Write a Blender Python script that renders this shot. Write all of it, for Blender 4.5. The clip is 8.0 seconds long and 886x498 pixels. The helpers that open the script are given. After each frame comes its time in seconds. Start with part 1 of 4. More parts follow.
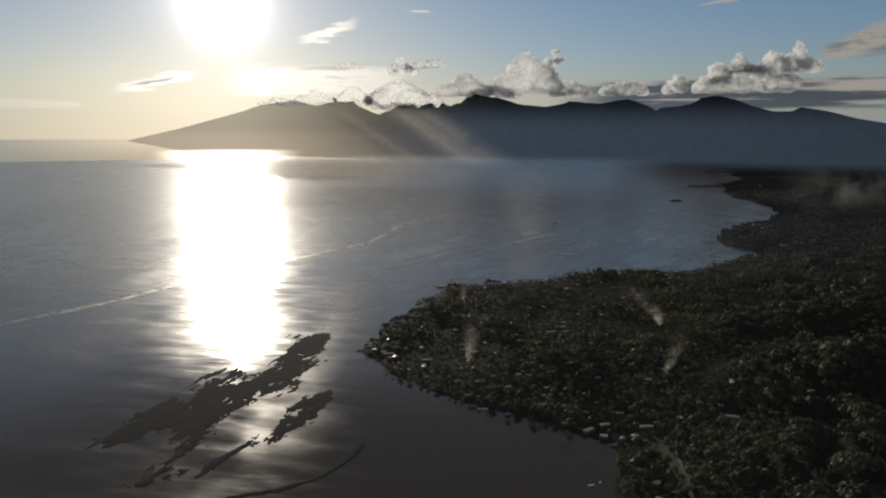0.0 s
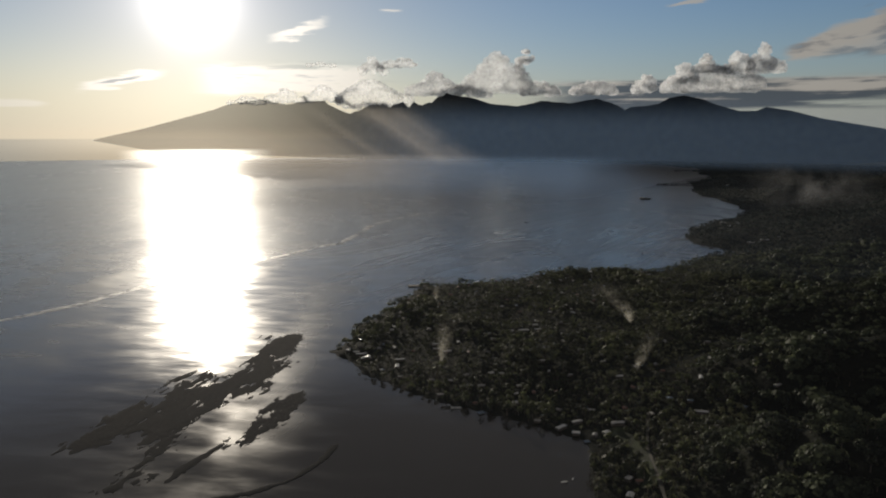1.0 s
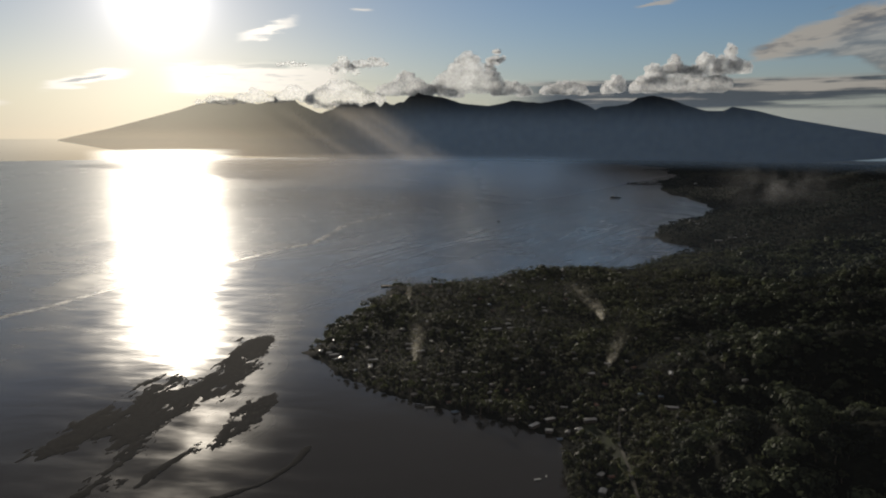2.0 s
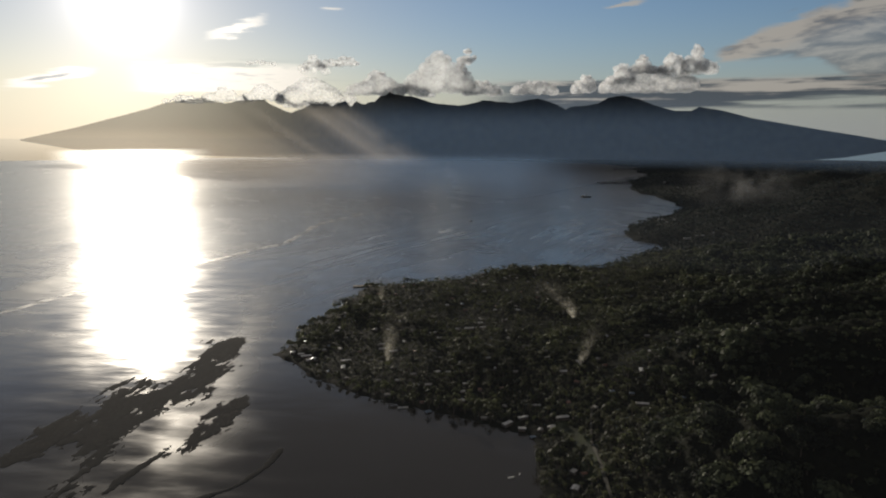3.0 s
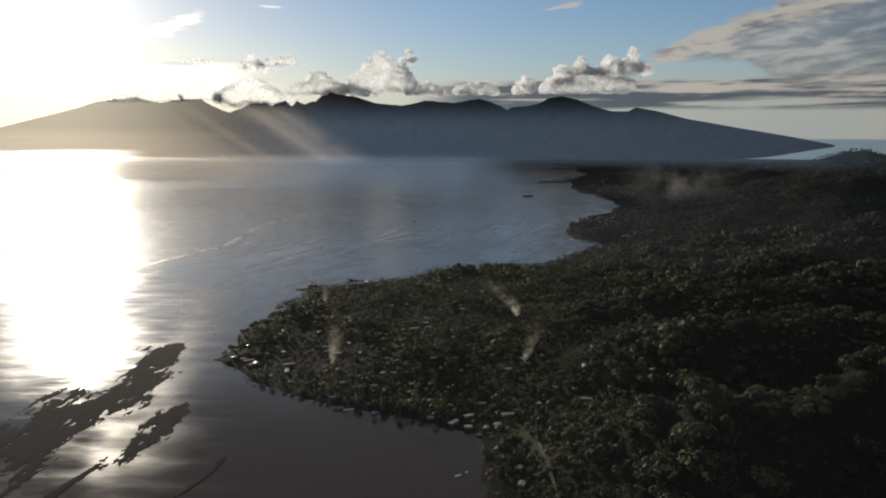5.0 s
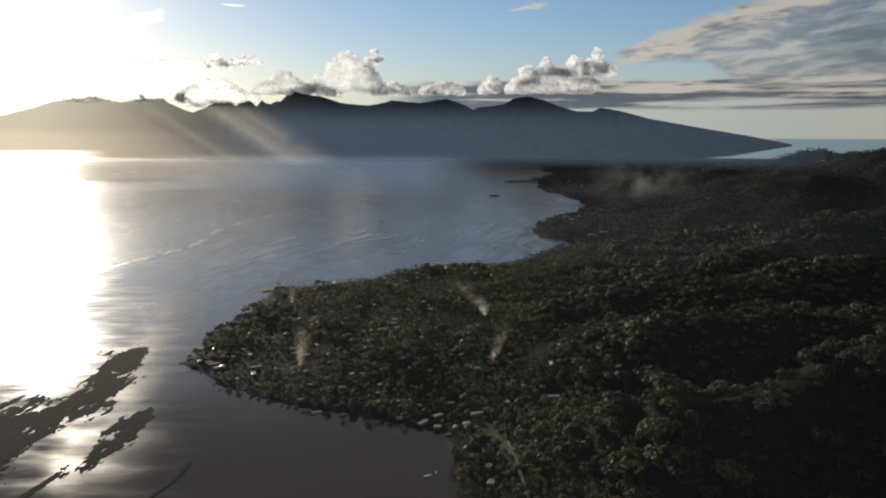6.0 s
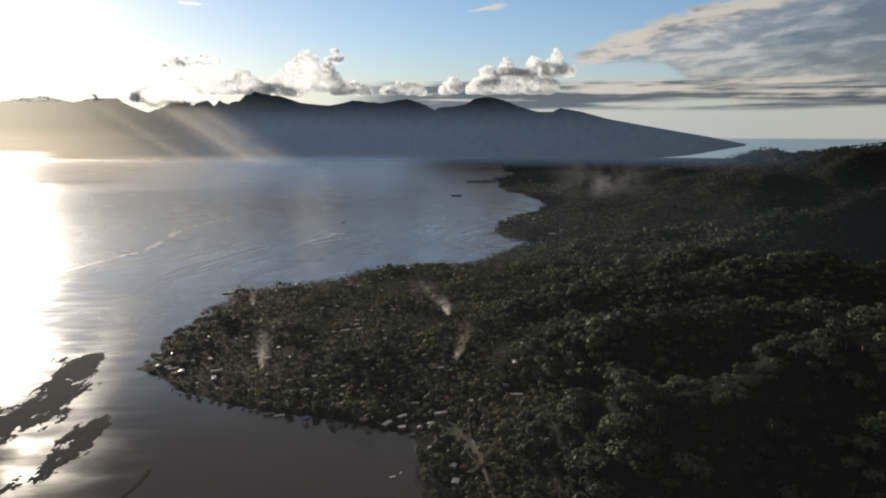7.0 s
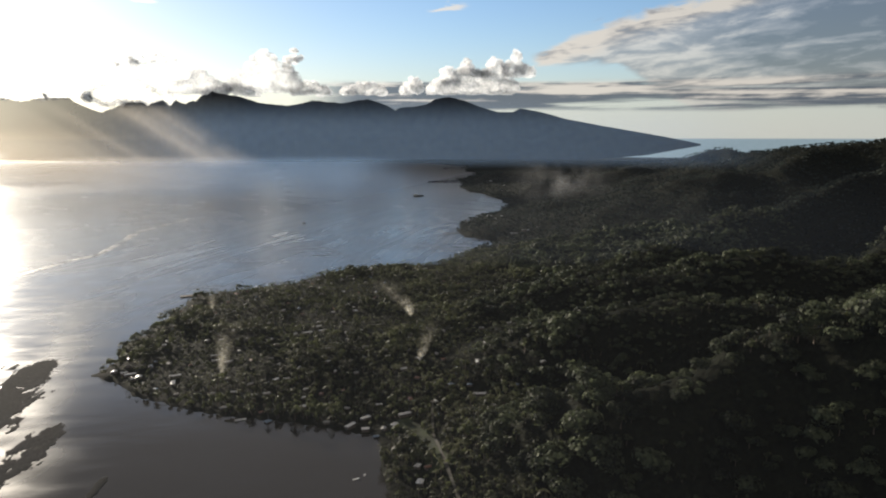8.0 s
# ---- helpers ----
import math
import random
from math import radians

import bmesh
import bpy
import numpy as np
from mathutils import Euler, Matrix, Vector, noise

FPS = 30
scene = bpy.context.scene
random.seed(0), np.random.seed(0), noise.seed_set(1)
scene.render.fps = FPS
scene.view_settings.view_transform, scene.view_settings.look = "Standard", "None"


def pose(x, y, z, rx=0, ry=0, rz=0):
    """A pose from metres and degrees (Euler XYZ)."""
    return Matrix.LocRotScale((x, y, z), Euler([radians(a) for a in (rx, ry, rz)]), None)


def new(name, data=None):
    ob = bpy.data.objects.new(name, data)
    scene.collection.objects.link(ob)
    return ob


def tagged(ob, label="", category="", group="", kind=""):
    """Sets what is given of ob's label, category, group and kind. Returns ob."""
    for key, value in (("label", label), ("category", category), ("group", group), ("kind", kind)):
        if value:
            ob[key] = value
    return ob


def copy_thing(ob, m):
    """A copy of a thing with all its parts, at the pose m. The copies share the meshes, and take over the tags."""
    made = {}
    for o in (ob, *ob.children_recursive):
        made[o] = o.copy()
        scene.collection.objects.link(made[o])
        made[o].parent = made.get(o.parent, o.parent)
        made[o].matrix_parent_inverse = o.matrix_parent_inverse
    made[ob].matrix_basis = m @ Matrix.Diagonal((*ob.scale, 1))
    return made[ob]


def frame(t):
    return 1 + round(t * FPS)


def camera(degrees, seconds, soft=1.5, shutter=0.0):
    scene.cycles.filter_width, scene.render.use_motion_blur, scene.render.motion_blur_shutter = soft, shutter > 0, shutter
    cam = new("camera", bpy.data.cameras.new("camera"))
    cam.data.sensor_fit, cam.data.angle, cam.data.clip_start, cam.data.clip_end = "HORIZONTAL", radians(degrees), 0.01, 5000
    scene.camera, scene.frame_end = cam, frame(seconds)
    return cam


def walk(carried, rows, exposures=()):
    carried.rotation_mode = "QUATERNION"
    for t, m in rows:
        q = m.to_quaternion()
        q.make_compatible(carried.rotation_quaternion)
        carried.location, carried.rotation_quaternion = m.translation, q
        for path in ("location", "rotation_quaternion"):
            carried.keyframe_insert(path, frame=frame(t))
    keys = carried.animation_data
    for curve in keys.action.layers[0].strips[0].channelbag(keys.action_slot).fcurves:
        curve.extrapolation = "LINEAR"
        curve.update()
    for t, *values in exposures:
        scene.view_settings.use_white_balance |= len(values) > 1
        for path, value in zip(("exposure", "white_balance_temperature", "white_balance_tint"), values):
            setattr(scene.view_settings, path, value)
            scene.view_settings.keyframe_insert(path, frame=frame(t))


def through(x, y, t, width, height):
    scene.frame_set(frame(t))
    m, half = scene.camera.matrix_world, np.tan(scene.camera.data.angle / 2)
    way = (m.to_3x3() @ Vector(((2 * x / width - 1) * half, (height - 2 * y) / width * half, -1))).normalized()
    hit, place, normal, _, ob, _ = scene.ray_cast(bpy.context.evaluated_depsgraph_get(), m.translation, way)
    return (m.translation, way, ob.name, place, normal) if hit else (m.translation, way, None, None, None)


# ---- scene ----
# ---- camera: a drone hovers over the lagoon and pans to its right ----
EYE = 170.0
cam = camera(64.76, 8.0, soft=2.1)
TURNS = [  # seconds, yaw, pitch, roll
    (0.0, 0.00, -9.36, -0.09), (0.5, -1.14, -9.38, -0.07), (1.0, -2.30, -9.41, -0.07), (1.5, -3.44, -9.42, -0.06),
    (3.0, -6.89, -9.46, -0.05), (3.5, -8.05, -9.46, -0.05), (4.0, -9.19, -9.47, -0.04), (4.5, -10.34, -9.46, -0.04),
    (6.0, -14.23, -9.45, 0.01), (6.5, -15.78, -9.45, 0.03), (7.0, -17.35, -9.44, 0.05), (7.5, -18.92, -9.43, 0.07),
    (8.0, -20.50, -9.42, 0.09),
]
EXPOSURES = [(0.0, 0.0), (1.5, 0.03), (3.0, 0.14), (4.5, 0.37), (6.0, 0.7), (7.0, 0.95), (8.0, 1.2)]
walk(cam, [(t, pose(0, 0, EYE, 90 + pitch, roll, yaw)) for t, yaw, pitch, roll in TURNS], EXPOSURES)

# ---- light: a low sun behind the far mountains ----
SUN_AZ, SUN_EL = -16.8, 9.8          # degrees clockwise from +y, above the horizon
SUN_DIR = Vector((math.sin(radians(SUN_AZ)) * math.cos(radians(SUN_EL)),
                  math.cos(radians(SUN_AZ)) * math.cos(radians(SUN_EL)), math.sin(radians(SUN_EL))))
SKY_STRENGTH, SUN_STRENGTH = 0.060, 2.8
sun = new("sun", bpy.data.lights.new("sun", "SUN"))
sun.data.energy, sun.data.angle, sun.data.color = SUN_STRENGTH, radians(0.6), (1.0, 0.89, 0.73)
sun.matrix_world = Matrix.Translation((0, 0, 900)) @ SUN_DIR.to_track_quat("Z", "Y").to_matrix().to_4x4()


class Ex:
    """A number inside a node tree, with the usual arithmetic."""

    def __init__(self, tree, socket):
        self.tree, self.socket = tree, socket

    def op(self, kind, *others, clamp=False):
        n = self.tree.nodes.new("ShaderNodeMath")
        n.operation, n.use_clamp = kind, clamp
        for k, v in enumerate((self, *others)):
            if isinstance(v, Ex):
                self.tree.links.new(v.socket, n.inputs[k])
            else:
                n.inputs[k].default_value = v
        return Ex(self.tree, n.outputs[0])

    def __add__(self, o): return self.op("ADD", o)
    def __sub__(self, o): return self.op("SUBTRACT", o)
    def __mul__(self, o): return self.op("MULTIPLY", o)
    def __truediv__(self, o): return self.op("DIVIDE", o)
    def __radd__(self, o): return self.op("ADD", o)
    def __rmul__(self, o): return self.op("MULTIPLY", o)

    def __rsub__(self, o): return (self * -1.0) + o

    def step(self, a, b):
        """0 below a, 1 above b (or the other way round), smooth between."""
        n = self.tree.nodes.new("ShaderNodeMapRange")
        n.interpolation_type = "SMOOTHSTEP"
        flip = a > b
        n.inputs["From Min"].default_value, n.inputs["From Max"].default_value = min(a, b), max(a, b)
        n.inputs["To Min"].default_value, n.inputs["To Max"].default_value = (1, 0) if flip else (0, 1)
        self.tree.links.new(self.socket, n.inputs["Value"])
        return Ex(self.tree, n.outputs["Result"])

    def bump(self, mid, half):
        """A smooth hump: 1 at mid, 0 beyond half on either side."""
        return ((self - mid) / half).op("ABSOLUTE").step(1.0, 0.0)


def link_in(tree, socket, v):
    if isinstance(v, Ex):
        tree.links.new(v.socket, socket)
    elif hasattr(v, "is_output"):
        tree.links.new(v, socket)
    else:
        socket.default_value = v


def add_node(tree, kind, out=0, **ins):
    n = tree.nodes.new(kind)
    for key, v in ins.items():
        link_in(tree, n.inputs[key.replace("_", " ")], v)
    return n.outputs[out]


def vec(tree, x, y, z):
    return add_node(tree, "ShaderNodeCombineXYZ", X=x, Y=y, Z=z)


def fbm(tree, v, scale, detail=6.0, rough=0.55, warp=0.0):
    n = tree.nodes.new("ShaderNodeTexNoise")
    tree.links.new(v, n.inputs["Vector"])
    n.inputs["Scale"].default_value, n.inputs["Detail"].default_value = scale, detail
    n.inputs["Roughness"].default_value, n.inputs["Distortion"].default_value = rough, warp
    return Ex(tree, n.outputs["Fac"])


def blend(tree, fac, a, b, kind="MIX"):
    n = tree.nodes.new("ShaderNodeMix")
    n.data_type, n.blend_type, n.clamp_factor = "RGBA", kind, True
    link_in(tree, n.inputs[0], fac)
    link_in(tree, n.inputs[6], a if not isinstance(a, tuple) else (*a, 1.0)[:4])
    link_in(tree, n.inputs[7], b if not isinstance(b, tuple) else (*b, 1.0)[:4])
    return n.outputs[2]


def scaled(tree, colour, k):
    n = tree.nodes.new("ShaderNodeVectorMath")
    n.operation = "SCALE"
    link_in(tree, n.inputs[0], colour if not isinstance(colour, tuple) else colour[:3])
    link_in(tree, n.inputs["Scale"], k)
    return n.outputs[0]


def added(tree, a, b):
    n = tree.nodes.new("ShaderNodeVectorMath")
    n.operation = "ADD"
    link_in(tree, n.inputs[0], a), link_in(tree, n.inputs[1], b)
    return n.outputs[0]


# ---- the sky ----
world = bpy.data.worlds.new("sky")
scene.world = world
world.use_nodes = True
wt = world.node_tree
wt.nodes.clear()
nishita = wt.nodes.new("ShaderNodeTexSky")
nishita.sky_type, nishita.sun_disc = "NISHITA", False
nishita.sun_elevation, nishita.sun_rotation = radians(SUN_EL), radians(SUN_AZ)
nishita.altitude, nishita.air_density, nishita.dust_density, nishita.ozone_density = 200, 1.0, 0.3, 2.0
way = add_node(wt, "ShaderNodeTexCoord", 0)
n = wt.nodes.new("ShaderNodeSeparateXYZ")
wt.links.new(way, n.inputs[0])
wx, wy, wz = (Ex(wt, s) for s in n.outputs)
az = wx.op("ARCTAN2", wy) * (180 / math.pi)
el = wz.op("ARCSINE") * (180 / math.pi)
n = wt.nodes.new("ShaderNodeVectorMath")
n.operation = "DOT_PRODUCT"
wt.links.new(way, n.inputs[0])
n.inputs[1].default_value = SUN_DIR
off = Ex(wt, n.outputs["Value"]).op("MINIMUM", 1.0).op("ARCCOSINE") * (180 / math.pi)   # degrees from the sun
tint = wt.nodes.new("ShaderNodeVectorMath")
tint.operation = "MULTIPLY"
wt.links.new(nishita.outputs[0], tint.inputs[0])
tint.inputs[1].default_value = (0.88, 0.97, 1.19)          # the clear blue of a trade-wind evening
near_sun = (off * (-1 / 13.0)).op("EXPONENT")
sky = scaled(wt, tint.outputs[0], (near_sun * -0.58 + 1.0) * SKY_STRENGTH)
# pale vapour along the whole horizon
sky = blend(wt, (el * el * (-1 / 22.0)).op("EXPONENT") * 0.85, sky, (0.235, 0.245, 0.235))
# the glare round the sun: lens bloom and thin high haze, drawn into the sky
glow = (off * off * (-1 / 5.0)).op("EXPONENT") * 1.7 + (off * (-1 / 2.8)).op("EXPONENT") * 1.25 + near_sun * 0.19
sky = added(wt, sky, scaled(wt, (1.0, 0.94, 0.91), glow))
low = (el * el * (-1 / 20.0)).op("EXPONENT") * (off * (-1 / 14.0)).op("EXPONENT") * 0.80
sky = added(wt, sky, scaled(wt, (1.0, 0.88, 0.62), low))
# sheets and streaks of cloud
n_flat = fbm(wt, vec(wt, az * 0.085, el * 0.75, 0.0), 1.0, 8, 0.6, 0.4)
n_thin = fbm(wt, vec(wt, az * 0.20 + el * 0.1, el * 2.4, 14.0), 1.0, 6, 0.6, 0.5)
n_fine = fbm(wt, vec(wt, az * 0.30, el * 0.9, 8.0), 1.0, 6, 0.6, 0.3)
n_puff = fbm(wt, vec(wt, az * 0.21, el * 0.95 - az * 0.07, 4.0), 1.0, 9, 0.60, 0.35)      # billows along the bank's slope
n_wide = fbm(wt, vec(wt, az * 0.11, el * 0.42 - az * 0.05, 9.0), 1.0, 6, 0.55, 0.3)
n_band = fbm(wt, vec(wt, az * 0.045, el * 1.25, 31.0), 1.0, 7, 0.58, 0.35)
# the great bank climbs from the last cumulus up and away from the sun
upper = ((az - 27.5) * 0.62 + 5.35).op("MINIMUM", (az - 30.0) * 0.27 + 7.1).op("MINIMUM", 12.5)
lower = ((az - 34.0).op("MAXIMUM", 0.0) * -0.55 + 5.25).op("MAXIMUM", 1.9)
above = el - upper + (n_puff - 0.5) * 2.6 + (n_wide - 0.5) * 1.8
below = el - lower + (n_puff - 0.5) * 2.2
inside = above.step(0.35, -0.30) * below.step(-0.35, 0.35) * az.step(26.6, 28.4)
gaps = (n_puff * 0.6 + n_wide * 0.7 + az.step(30.0, 46.0) * 0.18).step(0.42, 0.56)
bank = inside * (gaps * 0.75 + above.step(-2.2, -0.4) * 0.35).op("MINIMUM", 1.0)
deck = az.step(8.0, 14.0) * (el + (n_band - 0.5) * 1.4).bump(2.9, 1.6).step(0.05, 0.40) * (n_band + az.step(40.0, 16.0) * 0.24).step(0.38, 0.52)
sheet = az.bump(-9.8, 8.6).step(0.0, 0.35) * (el + (n_thin - 0.5) * 1.6).bump(4.0, 1.55).step(0.0, 0.5) * (n_thin + 0.10).step(0.36, 0.56)
left_sheet = (az.bump(-21.8, 4.2) * (el - (az + 22.0) * 0.24 + (n_thin - 0.5) * 1.3).bump(3.75, 0.62)).step(0.06, 0.55)
left_shade = (az.bump(-22.0, 3.0) * (el - (az + 22.0) * 0.24 + (n_thin - 0.5) * 0.7).bump(3.80, 0.26)).step(0.25, 0.8)
low_sheet = (az.step(-25.5, -28.5) * (el + (n_thin - 0.5) * 0.9).bump(2.05, 0.42)).step(0.15, 0.7)
feather = el - (az + 11.5) * 0.40 + (n_fine - 0.5) * 1.9 + (n_thin - 0.5) * 1.2
wisp = (az.bump(-9.0, 3.4) * feather.bump(6.75, 0.75)).step(0.10, 0.75)
wisp2 = (az.bump(20.9, 2.4) * (el - (az - 20.8) * 0.22 + (n_fine - 0.5) * 1.4 + (n_thin - 0.5) * 0.8).bump(9.55, 0.42)).step(0.10, 0.75)
wisp3 = (az.bump(-1.8, 1.5) * (el + (n_thin - 0.5) * 0.7).bump(9.40, 0.26)).step(0.15, 0.9)
lens = az.bump(-8.5, 9.0) * el.bump(4.3, 1.6) * (n_thin + (n_flat - 0.5) * 0.8).step(0.55, 0.66)
lit = near_sun * 1.6 + 0.255
# the bank's upper edge and the heads of its billows catch the sun
crown = above.step(-2.4, -0.3) * 0.36 + n_puff.step(0.34, 0.66) * 0.62 + (n_wide - 0.5) * 1.7 + (n_fine - 0.5) * 0.9 + az.step(50.0, 30.0) * 0.34 + 0.08 - az.step(41.0, 54.0) * 0.30
cloud_hi = scaled(wt, (1.0, 0.93, 0.83), lit * 1.08)
cloud_mid = scaled(wt, (0.92, 0.92, 0.95), lit * 0.50)
cloud_lo = scaled(wt, (0.88, 0.92, 1.0), lit * 0.24)
grey = blend(wt, crown.step(0.05, 0.50), cloud_lo, blend(wt, crown.step(0.40, 1.0), cloud_mid, cloud_hi))
under = scaled(wt, (0.66, 0.80, 1.0), lit * 0.25)
decked = blend(wt, (n_band * 1.1 + (n_puff - 0.5) * 0.5 + (el - 2.8) * 0.08).step(0.54, 0.72), under, cloud_hi)
for mask, k, colour in ((low_sheet, 0.5, cloud_hi), (left_sheet, 0.9, cloud_hi), (left_shade, 0.6, under), (sheet, 0.80, cloud_hi), (lens, 0.40, under),
                        (wisp, 0.85, cloud_hi), (wisp3, 0.7, cloud_hi), (wisp2, 0.8, cloud_hi), (bank, 0.95, grey), (deck, 0.93, decked)):
    sky = blend(wt, mask * k, sky, colour)
# beyond the sheet of water the sea is painted to the horizon, sun's glitter included
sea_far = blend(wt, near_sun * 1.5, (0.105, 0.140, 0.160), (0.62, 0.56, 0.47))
painted_glare = near_sun.step(0.10, 0.45)                       # towards the sun the sky's glare is painted onto the far sea
sea_far = blend(wt, painted_glare * 0.85, sea_far, scaled(wt, sky, el.step(-2.0, -0.5) * 0.30 + 0.68))
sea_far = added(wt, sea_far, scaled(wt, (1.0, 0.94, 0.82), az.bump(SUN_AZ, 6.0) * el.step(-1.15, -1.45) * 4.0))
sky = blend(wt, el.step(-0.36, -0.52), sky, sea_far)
# unseen sky behind the camera darkened, to take fill light off the slopes
sky = blend(wt, wy.step(0.30, -0.25) * el.step(-1.0, 3.0) * 0.85, sky, (0.060, 0.060, 0.060))
# unseen band of sky above the view brightened, for the water to reflect
sky = added(wt, sky, scaled(wt, (1.0, 0.96, 0.90), el.bump(20.0, 9.0) * wy.step(0.1, 0.7) * 0.12))
# thin grey cloud overhead, unseen, added to take the blue off the water
sky = blend(wt, el.step(12.5, 24.0) * 0.90, sky, (0.113, 0.104, 0.097))
bg = wt.nodes.new("ShaderNodeBackground")
wt.links.new(sky, bg.inputs["Color"])
wo = wt.nodes.new("ShaderNodeOutputWorld")
wt.links.new(bg.outputs[0], wo.inputs[0])


# ---- materials ----
def material(name):
    m = bpy.data.materials.new(name)
    m.use_nodes = True
    t = m.node_tree
    t.nodes.clear()
    out = t.nodes.new("ShaderNodeOutputMaterial")
    return m, t, out


def place(t):
    return t.nodes.new("ShaderNodeNewGeometry").outputs["Position"]


def coords(t):
    n = t.nodes.new("ShaderNodeSeparateXYZ")
    t.links.new(place(t), n.inputs[0])
    return tuple(Ex(t, s) for s in n.outputs)


def relief(t, height, strength, distance):
    n = t.nodes.new("ShaderNodeBump")
    n.inputs["Strength"].default_value, n.inputs["Distance"].default_value = strength, distance
    link_in(t, n.inputs["Height"], height)
    return n.outputs[0]


def principled(t, out, colour, rough, metal=0.0, normal=None, spec=0.5):
    n = t.nodes.new("ShaderNodeBsdfPrincipled")
    link_in(t, n.inputs["Base Color"], colour if not isinstance(colour, tuple) else (*colour, 1.0)[:4])
    link_in(t, n.inputs["Roughness"], rough)
    n.inputs["Metallic"].default_value, n.inputs["Specular IOR Level"].default_value = metal, spec
    if normal is not None:
        t.links.new(normal, n.inputs["Normal"])
    t.links.new(n.outputs[0], out.inputs[0])
    return n


def plain(name, colour, rough, metal=0.0, grain=3.0, amount=0.35, spec=0.5):
    """A painted or raw surface with grain, stains and a little variation from piece to piece."""
    m, t, out = material(name)
    at = add_node(t, "ShaderNodeTexCoord", 3)
    a, b = fbm(t, at, grain, 6), fbm(t, at, grain * 0.15, 3)
    rnd = Ex(t, t.nodes.new("ShaderNodeObjectInfo").outputs["Random"])
    k = (a - 0.5) * amount + (b - 0.5) * amount + (rnd - 0.5) * 0.3 + 1.0
    principled(t, out, scaled(t, colour, k), (a - 0.5) * 0.3 + rough, metal, relief(t, a, 0.3, 0.03), spec)
    return m


def leaf_material(name, dark, light, through_light=0.42, gloss=0.18):
    m, t, out = material(name)
    geo = t.nodes.new("ShaderNodeNewGeometry")
    isl = Ex(t, geo.outputs["Random Per Island"])
    big = fbm(t, geo.outputs["Position"], 0.035, 4)
    fine = fbm(t, geo.outputs["Position"], 0.16, 3)
    col = blend(t, (isl * 0.52 + (big - 0.5) * 2.8 + (fine - 0.5) * 1.6 + 0.15).op("MAXIMUM", 0.0), dark, light)
    p = principled(t, out, col, 0.62, 0.0, None, gloss)
    tr = t.nodes.new("ShaderNodeBsdfTranslucent")
    t.links.new(scaled(t, col, 1.3), tr.inputs[0])
    mix = t.nodes.new("ShaderNodeMixShader")
    mix.inputs[0].default_value = through_light
    t.links.new(p.outputs[0], mix.inputs[1]), t.links.new(tr.outputs[0], mix.inputs[2])
    t.links.new(mix.outputs[0], out.inputs[0])
    return m


M_LEAF = leaf_material("broad_leaves", (0.022, 0.025, 0.016), (0.112, 0.126, 0.062))
M_HILL_LEAF = leaf_material("hill_leaves", (0.019, 0.023, 0.018), (0.116, 0.136, 0.078), 0.32, 0.08)
M_PALM = leaf_material("palm_fronds", (0.036, 0.039, 0.022), (0.155, 0.162, 0.084))
# far leaves: the slopes' shade and blue haze put into the leaf colour
M_SHADED_FAR_LEAF = leaf_material("shaded_far_leaves", (0.012, 0.016, 0.016), (0.052, 0.064, 0.052), 0.25, 0.05)
M_BARK = plain("bark", (0.13, 0.10, 0.075), 0.9, 0, 4.0, 0.6)

# soil, undergrowth and grass; the ground is near-black for the shade between crowns
M_GROUND, t, out = material("undergrowth")
pos = place(t)
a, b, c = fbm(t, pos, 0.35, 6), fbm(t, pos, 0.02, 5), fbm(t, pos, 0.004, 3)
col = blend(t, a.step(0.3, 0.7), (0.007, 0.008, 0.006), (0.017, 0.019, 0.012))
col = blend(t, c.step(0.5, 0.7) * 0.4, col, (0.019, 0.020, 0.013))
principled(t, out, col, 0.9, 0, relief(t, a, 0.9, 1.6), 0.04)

M_GRASS, t, out = material("mown_grass")
pos = place(t)
a, b = fbm(t, pos, 1.2, 6), fbm(t, pos, 0.08, 4)
col = blend(t, a, (0.022, 0.032, 0.012), (0.048, 0.062, 0.022))
col = blend(t, b.step(0.42, 0.62) * 0.8, col, (0.018, 0.022, 0.012))
principled(t, out, col, 0.85, 0, relief(t, a, 0.5, 0.3), 0.2)

M_ROAD = plain("gravel_road", (0.075, 0.070, 0.055), 0.9, 0, 0.6, 0.6)

# far slopes: haze put in by bluish colours and transparency, most sunward and low down
M_MOUNT, t, out = material("hazy_forest_mountain")
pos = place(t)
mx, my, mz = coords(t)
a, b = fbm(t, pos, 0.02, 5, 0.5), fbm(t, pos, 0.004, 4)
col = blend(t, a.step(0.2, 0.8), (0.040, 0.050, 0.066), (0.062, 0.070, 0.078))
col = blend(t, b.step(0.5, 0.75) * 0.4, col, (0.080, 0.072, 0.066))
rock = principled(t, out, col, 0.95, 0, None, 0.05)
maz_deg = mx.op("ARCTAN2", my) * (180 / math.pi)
see_through = maz_deg.step(-1.0, -18.0) * 0.34 + maz_deg.step(6.0, -8.0) * 0.07 + mz.step(230.0, 20.0) * maz_deg.step(2.0, -16.0) * 0.24
clear_bsdf, mix = t.nodes.new("ShaderNodeBsdfTransparent"), t.nodes.new("ShaderNodeMixShader")
link_in(t, mix.inputs[0], see_through)
t.links.new(rock.outputs[0], mix.inputs[1]), t.links.new(clear_bsdf.outputs[0], mix.inputs[2])
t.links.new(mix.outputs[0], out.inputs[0])

